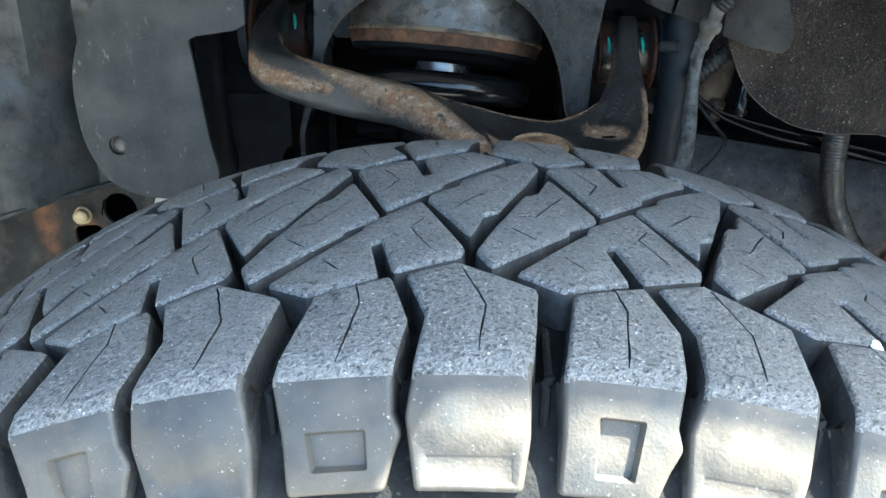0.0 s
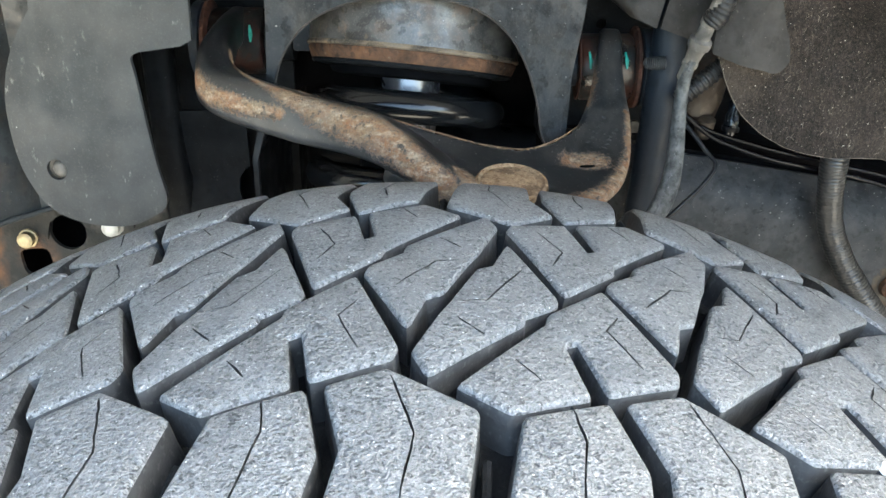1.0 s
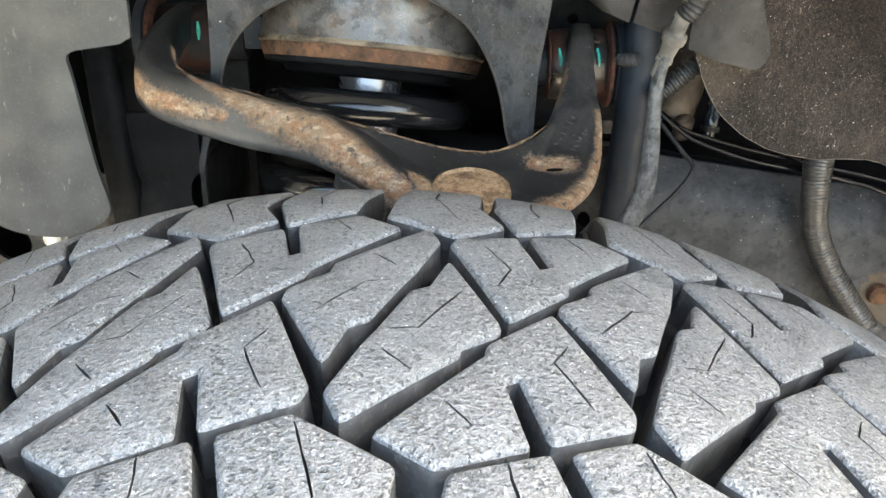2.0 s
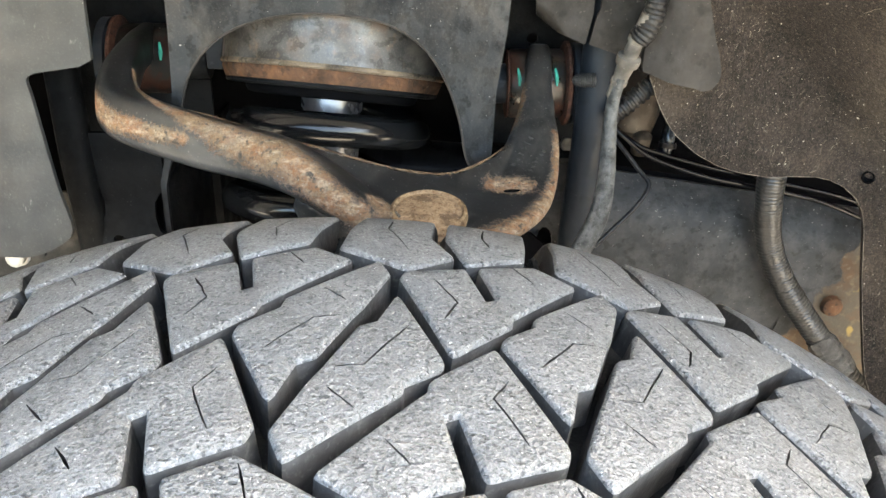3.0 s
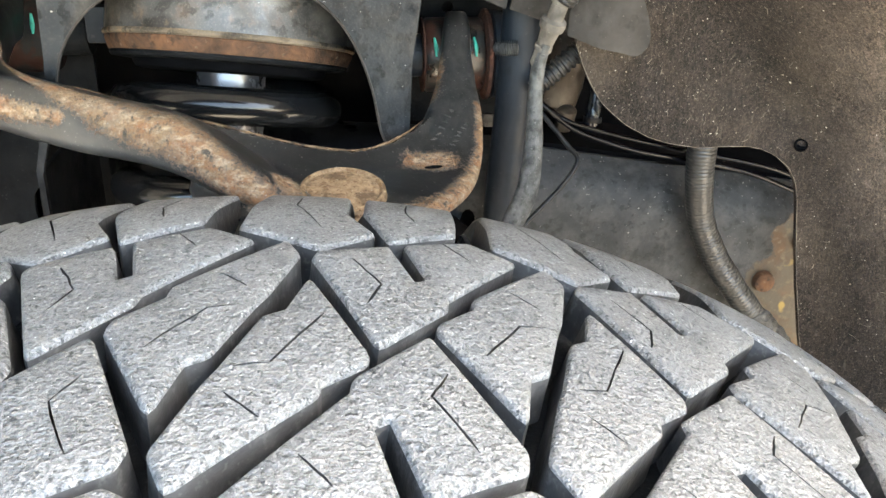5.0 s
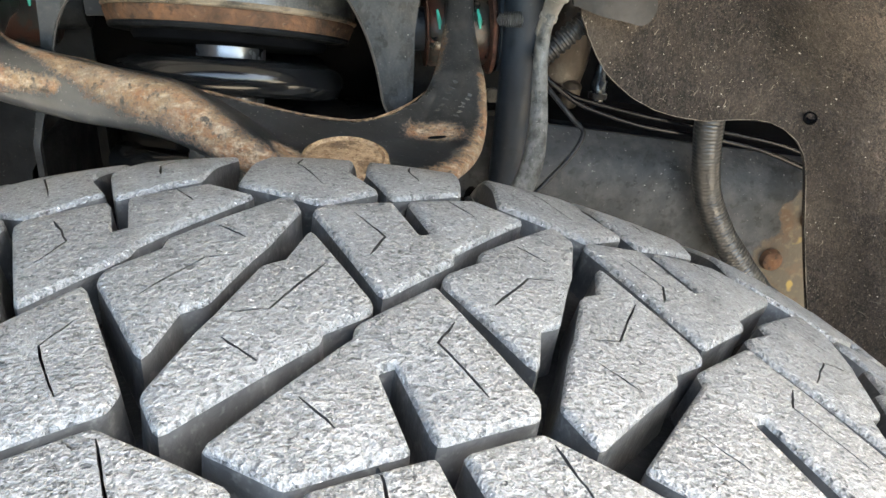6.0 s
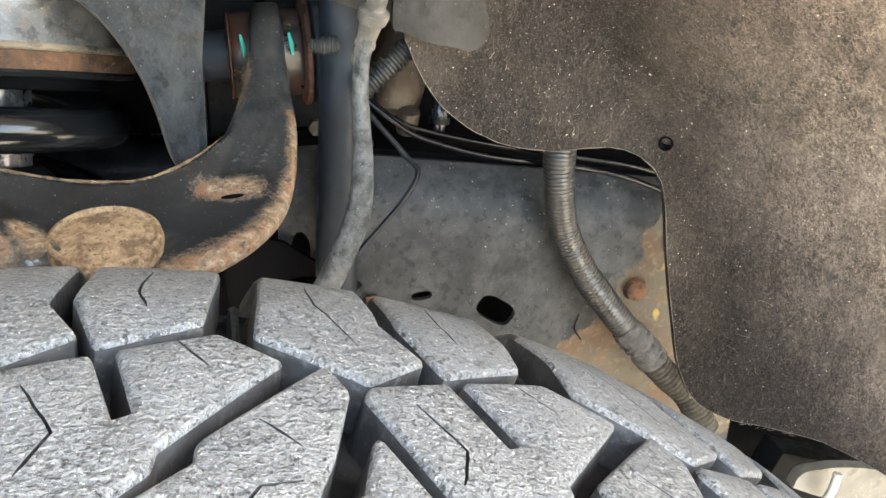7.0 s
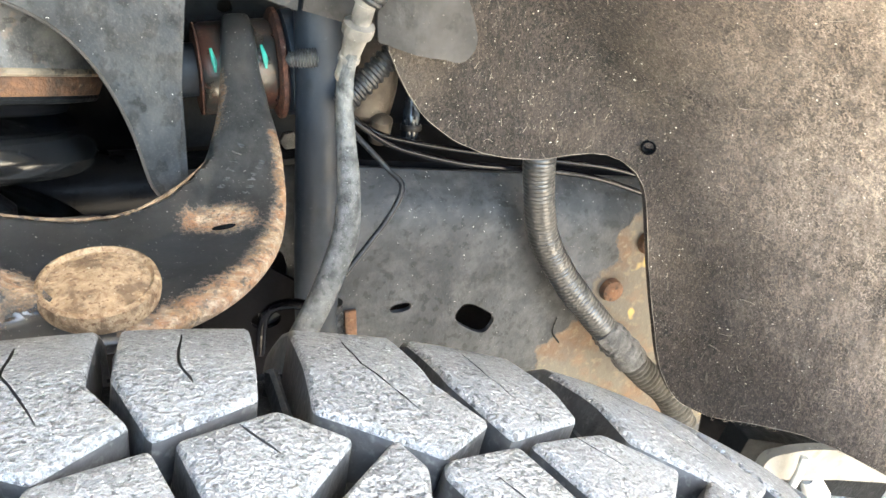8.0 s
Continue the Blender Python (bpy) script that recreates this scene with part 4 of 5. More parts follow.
part("side_plate", bm, DARK, tower)

LEAN_AXIS = facing((0.095, 0.26, 1.0))
FOOT = Vector((-0.0205, 0.366, 0.3955))


def along(r, h, a=0.0):
    """A place about the damper's leaning axis."""
    return FOOT + LEAN_AXIS @ Vector((r * math.cos(a), r * math.sin(a), h))


seat = thing("spring_seat", (-0.018, 0.362, 0.39), "grey metal spring seat with an orange rusted lower rim", "spring seat")
bm = turned(bmesh.new(), [(0.068, 0.002), (0.0742, 0.003), (0.0740, 0.010), (0.0735, 0.022), (0.0738, 0.024), (0.0735, 0.040), (0.071, 0.052), (0.066, 0.056)], FOOT, LEAN_AXIS, 64)
part("cup", bm, SEAT, seat)
bm = turned(bmesh.new(), [(0.068, 0.0), (0.0746, 0.0004), (0.0754, 0.0014), (0.0750, 0.0030), (0.0738, 0.0040)], FOOT, LEAN_AXIS, 64)
part("ledge", bm, LEDGE, seat, "dusty scuffed ledge over the rim")
bm = turned(bmesh.new(), [(0.0700, 0.0046), (0.0714, 0.0050), (0.0738, 0.0115), (0.0735, 0.0132)], along(0, -0.0130), LEAN_AXIS, 64)
part("rim", bm, RUSTY, seat, "orange-brown rusted rim")
bm = turned(bmesh.new(), [(0.064, 0.0012), (0.0700, 0.0018), (0.0712, 0.0034), (0.0709, 0.0049)], along(0, -0.0130), LEAN_AXIS, 64)
part("under_lip", bm, DARK, seat, "black lip under the rusted rim")
bm = turned(bmesh.new(), [(0.052, -0.004), (0.056, -0.003), (0.058, 0.0), (0.058, 0.0045)], along(0, -0.0135), LEAN_AXIS, 56)
part("rubber_pad", bm, BLACK, seat, "black rubber spring pad")

spring = thing("coil_spring", (-0.022, 0.358, 0.2), "glossy black suspension coil spring", "coil spring")
helix = []
axis = LEAN_AXIS @ Vector((0, 0, 1))
across = (Vector((1, 0, 0)) - axis * axis.x).normalized()
inward = axis.cross(across)
for k in range(-56, 15):
    a = 2 * math.pi * k / 24
    rise = float(np.interp(k, (-56, -42, -30, -18, -6, 6, 13), (-0.11, -0.098, -0.053, -0.051, -0.001, 0.001, 0.022)))
    helix.append(FOOT + across * 0.0588 * math.sin(a) - inward * 0.0588 * math.cos(a) + axis * (-0.0358 + rise))
bm = tube(bmesh.new(), helix[:45], 0.0107, 20, 3, (0, 0, 1))
part("lower_coil", bm, SPRING, spring)
bm = tube(bmesh.new(), helix[44:], 0.0107, 20, 3, (0, 0, 1))
part("end_coil", bm, SPRING, spring)
damper = thing("shock_absorber", (-0.02, 0.358, 0.1), "dark metal shock absorber body inside the spring", "shock absorber")
bm = turned(bmesh.new(), [(0.030, -0.24), (0.031, -0.23), (0.031, -0.062), (0.024, -0.056)], FOOT, LEAN_AXIS, 40)
part("body", bm, INNER, damper)
bm = turned(bmesh.new(), [(0.0205, -0.057), (0.021, -0.054), (0.021, 0.0)], FOOT, LEAN_AXIS, 40)
part("upper_tube", bm, SHOCK, damper, "shiny metal tube under the seat")

member = thing("cross_member", (-0.02, 0.455, 0.29), "glossy blue-black frame cross member behind the spring", "cross member")
part("tube", tube(bmesh.new(), [(-0.10, 0.458, 0.298), (0.0, 0.458, 0.297), (0.075, 0.458, 0.292)], 0.024, 24, 6), SHEEN, member)

# ---- frame rail behind the wheel, with its holes, weld rust and bolts ----
def rail_y(x, z):
    over = max(0.0, z - (0.3165 - 0.16 * (x - 0.20) - 0.034))
    return 0.375 + 22.0 * over * over


rail = thing("frame_rail", (0.3, 0.38, -0.05), "grey painted steel frame rail, dusty with rust at the bracket", "frame rail")
outline = [(0.118, -0.05), (0.455, -0.05), (0.455, 0.271), (0.42, 0.277), (0.30, 0.2965), (0.20, 0.3125), (0.118, 0.3255)]
holes = [oval(0.2575, 0.207, 0.0145, 0.0085, 20, -0.62, 3.0), oval(0.2065, 0.2245, 0.0072, 0.0032, 16, 0.05, 2.6), oval(0.131, 0.265, 0.006, 0.013, 14, 0.05)]
bm = sheet(bmesh.new(), outline, rail_y, 0.004, holes, 0.014)
rail_web = part("web", bm, RAIL, rail)
# flange blackened so the gap over the rail reads as shade
bm = bmesh.new()
lofted(bm, [[(x, 0.407, z + 0.001), (x, 0.407, z - 0.003), (x, 0.49, z - 0.003), (x, 0.49, z + 0.001)] for x, z in ((0.118, 0.3255), (0.20, 0.3125), (0.42, 0.277), (0.455, 0.271))])
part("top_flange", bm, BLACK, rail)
for (x, z, r) in ((0.3585, 0.2115, 0.0075), (0.3860, 0.2440, 0.0085)):
    bm = turned(bmesh.new(), [(r * 1.15, 0.0), (r * 1.1, 0.002), (r, 0.0045), (r * 0.55, 0.006), (r * 0.1, 0.0063)], (x, 0.3745, z), facing((0, -1, 0)), 20)
    part("bolt_head", bm, RUSTY, rail_web, "round rusty bolt head")
bm = tube(bmesh.new(), [(0.318, 0.3735, 0.197), (0.3155, 0.3735, 0.186), (0.321, 0.3735, 0.176)], 0.0004, 6, 5, (0, -1, 0), 0.0006)
part("weld_seam", bm, DARK, rail_web)

# ---- post, brake hose with fitting, conduit, lines and wire ----
post = thing("round_post", (0.150, 0.353, 0.15), "blue-grey painted round steel post", "post")
bm = tube(bmesh.new(), [(0.163, 0.362, 0.52), (0.1595, 0.357, 0.43), (0.1565, 0.354, 0.37), (0.152, 0.352, 0.31), (0.148, 0.352, 0.24), (0.146, 0.352, 0.12)], 0.0125, 20, 8, (0, 1, 0), 0.0125)
part("tube", bm, POST, post)
hose = thing("brake_hose", (0.13, 0.285, 0.27), "grey dust-covered flexible brake hose with a pale crimped fitting", "hose")
bm = tube(bmesh.new(), [(0.1625, 0.307, 0.408), (0.1602, 0.310, 0.394), (0.1590, 0.309, 0.380), (0.1588, 0.307, 0.363), (0.1580, 0.302, 0.342), (0.154, 0.296, 0.320), (0.143, 0.290, 0.298), (0.129, 0.285, 0.276), (0.112, 0.282, 0.250)], 0.0062, 18, 8, (0, 1, 0), [0.0038, 0.0040, 0.0042, 0.0047, 0.0056, 0.0066, 0.0068, 0.0067, 0.0066])
part("tube", bm, TUBE, hose)
way = Vector((0.0085, -0.013, 0.036)).normalized()
bm = turned(bmesh.new(), [(0.0040, -0.024), (0.0044, -0.023), (0.0044, -0.014), (0.0053, -0.0135), (0.0053, -0.0112), (0.0046, -0.0106), (0.0055, -0.002), (0.0060, 0.0), (0.0072, 0.0006), (0.0076, 0.003), (0.0074, 0.0058), (0.0058, 0.0066), (0.0049, 0.0072), (0.0047, 0.016), (0.0056, 0.0166), (0.0056, 0.021), (0.0042, 0.0216), (0.0040, 0.036)], (0.1645, 0.3035, 0.4155), facing(way), 24)
part("fitting", bm, FITTING, hose, "pale grey crimped hose fitting")
UPPER = [(0.1685, 0.2965, 0.432), (0.1735, 0.294, 0.440), (0.1765, 0.293, 0.452), (0.177, 0.293, 0.475), (0.176, 0.295, 0.52)]

conduit = thing("corrugated_conduit", (0.18, 0.335, 0.36), "black corrugated wiring conduit", "conduit")
way = Vector((0.030, 0.004, 0.024)).normalized()
rows = []
for k in range(22):
    r = 0.0066 if k % 2 else 0.0055
    rows += [(r, -0.019 + 0.0021 * k), (r, -0.019 + 0.0021 * k + 0.0014)]
bm = turned(bmesh.new(), rows, (0.178, 0.336, 0.385), facing(way), 20)
part("sleeve", bm, CONDUIT, conduit)

for pts, r in (([(0.164, 0.372, 0.366), (0.180, 0.366, 0.352), (0.198, 0.366, 0.338), (0.217, 0.366, 0.3295), (0.247, 0.366, 0.320), (0.284, 0.367, 0.3125), (0.312, 0.368, 0.3060), (0.337, 0.369, 0.2985), (0.357, 0.371, 0.2900), (0.380, 0.372, 0.279), (0.42, 0.373, 0.258)], 0.0018),
               ([(0.170, 0.385, 0.360), (0.192, 0.376, 0.343), (0.213, 0.376, 0.3345), (0.249, 0.376, 0.3245), (0.290, 0.377, 0.3150), (0.318, 0.378, 0.3085), (0.343, 0.379, 0.3025), (0.363, 0.380, 0.2960), (0.385, 0.381, 0.286), (0.42, 0.382, 0.268)], 0.0017)):
    ln = thing("brake_line", pts[0], "thin glossy black brake line along the frame", "brake line", "lines along the frame")
    part("pipe", tube(bmesh.new(), pts, r, 10, 8), LINE, ln)
wire = thing("sensor_wire", (0.17, 0.31, 0.29), "thin dark sensor wire bent at a kink", "wire")
part("lead", tube(bmesh.new(), [(0.166, 0.348, 0.362), (0.176, 0.339, 0.350), (0.1865, 0.330, 0.3375), (0.1915, 0.3215, 0.3305), (0.183, 0.314, 0.3195), (0.167, 0.305, 0.307), (0.153, 0.298, 0.2965)], 0.0016, 10, 8), CONDUIT, wire)

cast = thing("cast_housing", (0.20, 0.43, 0.30), "pale cast metal housing behind the wiring", "housing")
bm = turned(bmesh.new(), [(0.010, -0.020), (0.017, -0.014), (0.019, 0.0), (0.019, 0.028), (0.016, 0.040), (0.017, 0.055)], (0.203, 0.432, 0.352), facing((0.15, 0.0, 1)), 24)
shell = part("shell", bm, CAST, cast)
bm = turned(bmesh.new(), [(0.006, 0.0), (0.007, 0.004), (0.007, 0.016), (0.004, 0.018)], (0.206, 0.418, 0.322), facing((0.1, -0.3, 1)), 16)
part("boss", bm, CAST, shell)

plug = thing("wiring_plug", (0.230, 0.425, 0.33), "glossy dark wiring plug in the gap above the frame", "plug")
part("shell", turned(bmesh.new(), [(0.0045, -0.012), (0.0060, -0.010), (0.0060, 0.008), (0.0048, 0.010), (0.0048, 0.020)], (0.230, 0.425, 0.329), facing((0.1, 0.1, 1)), 20), PLUG, plug)
part("collar", turned(bmesh.new(), [(0.0066, -0.002), (0.0070, -0.001), (0.0070, 0.001), (0.0066, 0.002)], (0.230, 0.425, 0.326), facing((0.1, 0.1, 1)), 20), PLASTIC, plug)

# ---- wrapped hose by the lining ----
wrap = thing("wrapped_hose", (0.34, 0.35, 0.15), "dark hose wrapped in ribbed tape with dusty sheen", "hose")
def ribbed(path, n, radius, pitch, height, parent, name, material, label="", crumple=0.0):
    """A ribbed sleeve along a line."""
    line = curve_points(path, n)
    rings, run = [], 0.0
    for i, q in enumerate(line):
        run += (q - line[i - 1]).length if i else 0.0
        ahead = (line[min(i + 1, len(line) - 1)] - line[max(i - 1, 0)]).normalized()
        a = ahead.cross(Vector((0, 1, 0))).normalized()
        b = a.cross(ahead)
        w = i / len(line)
        r = radius[0] * (1 - w) + radius[1] * w + height * abs(math.sin(math.pi * run / pitch)) + 0.0006 * noise.noise(q * 90)
        ways = [a * math.cos(2 * math.pi * k / 28) + b * math.sin(2 * math.pi * k / 28) for k in range(28)]
        rings.append([q + w * (r + crumple * (abs(noise.noise((q + w * 0.01) * 210)) * 2 - 0.6)) for w in ways])
    bm = bmesh.new()
    lofted(bm, rings)
    return part(name, bm, material, parent, label)


ribbed([(0.284, 0.352, 0.360), (0.285, 0.350, 0.338), (0.2865, 0.352, 0.310), (0.294, 0.356, 0.272), (0.311, 0.354, 0.238), (0.331, 0.349, 0.210), (0.349, 0.344, 0.187)], 60, (0.0096, 0.0088), 0.0027, 0.00045, wrap, "tape_wrap", HOSE)
ribbed([(0.339, 0.3470, 0.199), (0.346, 0.3445, 0.191), (0.353, 0.342, 0.183), (0.360, 0.340, 0.174)], 22, (0.0100, 0.0106), 0.019, 0.0010, wrap, "tape_knot", KNOT, "bunched grey torn tape", 0.0013)
ribbed([(0.357, 0.3415, 0.177), (0.369, 0.338, 0.163), (0.386, 0.332, 0.145), (0.40, 0.326, 0.12)], 40, (0.0092, 0.0092), 0.0034, 0.0007, wrap, "corrugated_end", DUSTY, "dusty tan corrugated sleeve end")

# ---- arch lining behind the wheel (rear side) ----
def liner_y(x, z):
    w = x - 0.979 * z + 2.261 * z * z - 0.2597
    bow = 0.010 * max(0.0, 1 - abs(x - 0.21) / 0.05) * max(0.0, min(1.0, (z - 0.37) / 0.03))
    return max(-0.20, 0.3211 - 0.776 * (w + math.sqrt(w * w + 0.0089**2))) - bow


liner = thing("arch_liner", (0.42, 0.30, 0.05), "brown-grey felt wheel arch liner with a ragged lower edge", "wheel arch liner")
outline = [(0.182, 0.52), (0.180, 0.425)] + eased([(0.1835, 0.4045), (0.1905, 0.388), (0.202, 0.3694), (0.219, 0.354), (0.2415, 0.3425), (0.2685, 0.3370), (0.290, 0.3372), (0.307, 0.3360), (0.3216, 0.330), (0.3338, 0.3185), (0.3405, 0.3015), (0.347, 0.2666), (0.3527, 0.238), (0.358, 0.213), (0.3639, 0.1835), (0.3702, 0.1665), (0.3777, 0.163), (0.3849, 0.163), (0.397, 0.1678), (0.407, 0.171), (0.416, 0.1735), (0.4266, 0.1727), (0.4357, 0.1703), (0.446, 0.1675)], 4) + [(0.50, 0.14), (0.60, 0.10), (0.60, 0.52)]
liner_outline = outline
bm = sheet(bmesh.new(), outline, liner_y, 0.004, (), 0.011)
felt_sheet = part("felt_sheet", bm, LINER, liner)
flap = [(0.186, 0.52)] + eased([(0.176, 0.430), (0.1755, 0.4125), (0.179, 0.4100), (0.193, 0.4055), (0.205, 0.4030), (0.2110, 0.4012), (0.2165, 0.4030), (0.2205, 0.4100), (0.2190, 0.4200), (0.2140, 0.4350), (0.2085, 0.4550)], 4) + [(0.203, 0.52)]
bm = sheet(bmesh.new(), flap, lambda x, z: 0.2945 + 0.012 * max(0.0, min(1.0, (0.19 - x) / 0.015)), 0.004, (), 0.01)
part("flap", bm, FLAP, liner, "overlapping grey plastic tongue")
# grey sheet with a slit, behind the hose fitting
sheet_outline = [(0.1465, 0.4215)] + eased([(0.164, 0.4155), (0.176, 0.4105), (0.186, 0.4085)], 3) + [(0.192, 0.52), (0.158, 0.56), (0.1525, 0.4440), (0.1518, 0.4415), (0.1508, 0.4405)]
bm = sheet(bmesh.new(), sheet_outline, lambda x, z: 0.3345 - 0.35 * max(0.0, x - 0.168), 0.003, (), 0.009)
part("upper_sheet", bm, FLAP, liner, "grey plastic sheet with a slit")
ribbed(UPPER, 26, (0.0060, 0.0060), 0.0030, 0.0008, hose, "upper_sleeve", CONDUIT, "black corrugated sleeve over the fitting")
push_clip = turned(bmesh.new(), [(0.0043, -0.003), (0.0043, 0.0), (0.0038, 0.0006), (0.0031, 0.0002), (0.0026, -0.0018), (0.0002, -0.0020)], (0.3322, liner_y(0.3322, 0.3400) - 0.0030, 0.3400), facing((-0.6, -0.8, 0.1)), 18)
part("push_clip", push_clip, BLACK, felt_sheet, "black plastic push clip")
tip = [(0.104, 0.62), (0.112, 0.440), (0.1260, 0.4290), (0.1440, 0.4215), (0.1480, 0.4410), (0.152, 0.62)]
bm = sheet(bmesh.new(), tip, lambda x, z: 0.3345, 0.003, (), 0.01)
part("torn_corner", bm, FLAP, liner, "torn corner of lining")
rng = random.Random(4)
bm = bmesh.new()
for k in range(26):
    x = 0.366 + 0.080 * rng.random()
    z = float(np.interp(x, (0.364, 0.3702, 0.3777, 0.3849, 0.397, 0.407, 0.416, 0.4266, 0.446), (0.1835, 0.1665, 0.163, 0.163, 0.1678, 0.171, 0.1735, 0.1727, 0.1675)))
    y = liner_y(x, z)
    tube(bm, [(x, y, z + 0.002), (x + rng.uniform(-0.003, 0.003), y - 0.001, z - 0.0006), (x + rng.uniform(-0.005, 0.005), y - 0.002, z - rng.uniform(0.0002, 0.0014))], 0.00011, 4, 2, (0, 1, 0))
tagged(part("frayed_edge", bm, FIBRE, felt_sheet), kind="stuff")
cut = liner_outline[2:-3]
bm = bmesh.new()
tube(bm, [(x + rng.uniform(-1, 1) * 0.0002, liner_y(x, z) - 0.0003, z + rng.uniform(-1, 1) * 0.0002) for x, z in cut], [rng.uniform(0.00005, 0.00022) for _ in cut], 6, 2, (0, 1, 0))
part("cut_edge", bm, FIBRE, felt_sheet, "pale fuzzy cut edge of the felt")
# loose hairs and crumbs caught in the felt
bm = bmesh.new()
caught = 0
while caught < 420:
    x, z = rng.uniform(0.19, 0.56), rng.uniform(0.17, 0.47)
    if not inside((x, z), liner_outline):
        continue
    caught += 1
    a, long = rng.uniform(0, math.pi), rng.uniform(0.0012, 0.0060) if rng.random() < 0.55 else 0.0006
    pts = []
    for n in range(4):
        w = (n / 3 - 0.5) * long
        px, pz = x + math.cos(a) * w, z + math.sin(a) * w
        pts.append((px, liner_y(px, pz) - 0.0004, pz))
        a += rng.uniform(-0.5, 0.5)
    tube(bm, pts, rng.uniform(0.00008, 0.00016) if long > 0.001 else rng.uniform(0.0002, 0.0006), 5, 2, (0, 1, 0))
tagged(part("loose_fibres", bm, FIBRE, felt_sheet), kind="stuff")

# ---- plastic shields ahead of the wheel ----
shield = thing("splash_shield", (-0.25, 0.30, 0.28), "grey plastic splash shield with a round fastener hole", "splash shield")
outline = [(-0.155, 0.62), (-0.1605, 0.417), (-0.168, 0.413)] + eased([(-0.196, 0.409), (-0.2015, 0.405), (-0.200, 0.391), (-0.1945, 0.336), (-0.190, 0.305), (-0.203, 0.2925), (-0.222, 0.286), (-0.250, 0.288), (-0.272, 0.298), (-0.284, 0.316), (-0.2905, 0.340), (-0.2905, 0.378), (-0.280, 0.410), (-0.263, 0.436)], 4) + [(-0.250, 0.62)]
bm = sheet(bmesh.new(), outline, lambda x, z: 0.305 + 0.3 * (x + 0.22) ** 2, 0.004, [oval(-0.2640, 0.3275, 0.0068, 0.0075, 18)], 0.016)
panel = part("panel", bm, LEFT, shield)
bm = turned(bmesh.new(), [(0.0062, -0.002), (0.0062, 0.002), (0.004, 0.005), (0.001, 0.006)], (-0.2625, 0.312, 0.3270), facing((0, -1, 0)), 18)
part("fastener", bm, FITTING, panel, "pale plug in the shield's hole")
shield2 = thing("splash_shield", (-0.38, 0.3, 0.28), "dusty grey plastic arch shield with a soft crease", "splash shield")


def shield_y(x, z):
    k = max(0.0, min(1.0, (-x - 0.290) / 0.030))
    step = 0.012 * max(0.0, min(1.0, (-x - 0.3165) / 0.006)) * max(0.0, min(1.0, (0.40 - z) / 0.05))
    return 0.334 - 0.034 * k * k * (3 - 2 * k) - 0.9 * max(0.0, -x - 0.32) ** 1.5 - step


outline = [(-0.24, 0.62), (-0.262, 0.300), (-0.285, 0.288), (-0.312, 0.286), (-0.335, 0.282), (-0.37, 0.272), (-0.42, 0.255), (-0.60, 0.24), (-0.60, 0.62)]
bm = sheet(bmesh.new(), outline, shield_y, 0.004, (), 0.012)
part("panel", bm, DIRTY, shield2)
bm = tube(bmesh.new(), [(x, shield_y(x, z) + 0.001, z) for x, z in outline[1:8]], 0.0022, 10, 6, (0, 1, 0))
part("rolled_edge", bm, DIRTY, shield2, "rounded lower edge of the shield")

front = thing("front_bracket", (-0.33, 0.39, 0.1), "dirty dark frame bracket with bolts and a round hole", "frame bracket")
outline = [(-0.62, 0.05), (-0.19, 0.05), (-0.19, 0.30), (-0.62, 0.30)]
holes = [oval(-0.3055, 0.2435, 0.0150, 0.0155, 22), oval(-0.336, 0.2165, 0.013, 0.012, 16, 0.1, 4.0), oval(-0.44, 0.236, 0.012, 0.012, 16), oval(-0.3208, 0.2450, 0.0008, 0.0090, 10, -0.26), oval(-0.2492, 0.2550, 0.0009, 0.0080, 10, -0.16)]
bm = sheet(bmesh.new(), outline, lambda x, z: 0.39, 0.004, holes, 0.02)
part("plate", bm, bracket_paint(), front)
for (x, y, z, m, w) in ((-0.3385, 0.3895, 0.2385, BRASS, "brass-coloured bolt head"), (-0.2475, 0.345, 0.2695, ZINC, "bright zinc bolt head")):
    bm = turned(bmesh.new(), [(0.004, y - 0.392), (0.004, 0.0), (0.0080, 0.0), (0.0080, 0.002), (0.0064, 0.0025), (0.0066, 0.008), (0.005, 0.009), (0.003, 0.0092)], (x, y, z), facing((-0.03, -1, 0.05)), 12)
    part("bolt_head", bm, m, front, w)

# the dark frame between shield and arm
inner = thing("inner_bracket", (-0.18, 0.37, 0.15), "near-black inner frame bracket with notched plate", "frame bracket")
bm = tube(bmesh.new(), [(-0.2075, 0.372, 0.50), (-0.2065, 0.372, 0.40), (-0.2055, 0.371, 0.34), (-0.2025, 0.370, 0.29), (-0.198, 0.370, 0.20)], 0.011, 14, 6, (0, 1, 0), 0.011, 3.0)
part("rib", bm, INNER, inner)
# a plate with a fold; its lower half leans out and has two notches at the fold and a small hole
outline = [(-0.205, 0.10), (-0.146, 0.10)] + [(-0.146, 0.276), (-0.1515, 0.280), (-0.1545, 0.290), (-0.1545, 0.300), (-0.1500, 0.307), (-0.146, 0.309)] + [(-0.146, 0.352), (-0.205, 0.352)]
notch = rounded([(-0.2005, 0.283), (-0.1945, 0.283), (-0.1905, 0.292), (-0.1905, 0.302), (-0.1955, 0.312), (-0.2005, 0.312)], 0.002)
bm = sheet(bmesh.new(), outline, lambda x, z: 0.370 - 0.30 * max(0.0, min(0.06, 0.303 - z)), 0.004, [notch, oval(-0.1815, 0.2745, 0.0042, 0.0028, 14)], 0.010)
part("notched_plate", bm, INNER, inner)
bm = boxed(bmesh.new(), (0.12, 0.004, 0.34), Matrix.Translation((-0.175, 0.41, 0.27)))
part("rear_plate", bm, DARK, inner)
bm = boxed(bmesh.new(), (0.016, 0.012, 0.022), Matrix.Translation((-0.099, 0.375, 0.408)), 0.002)
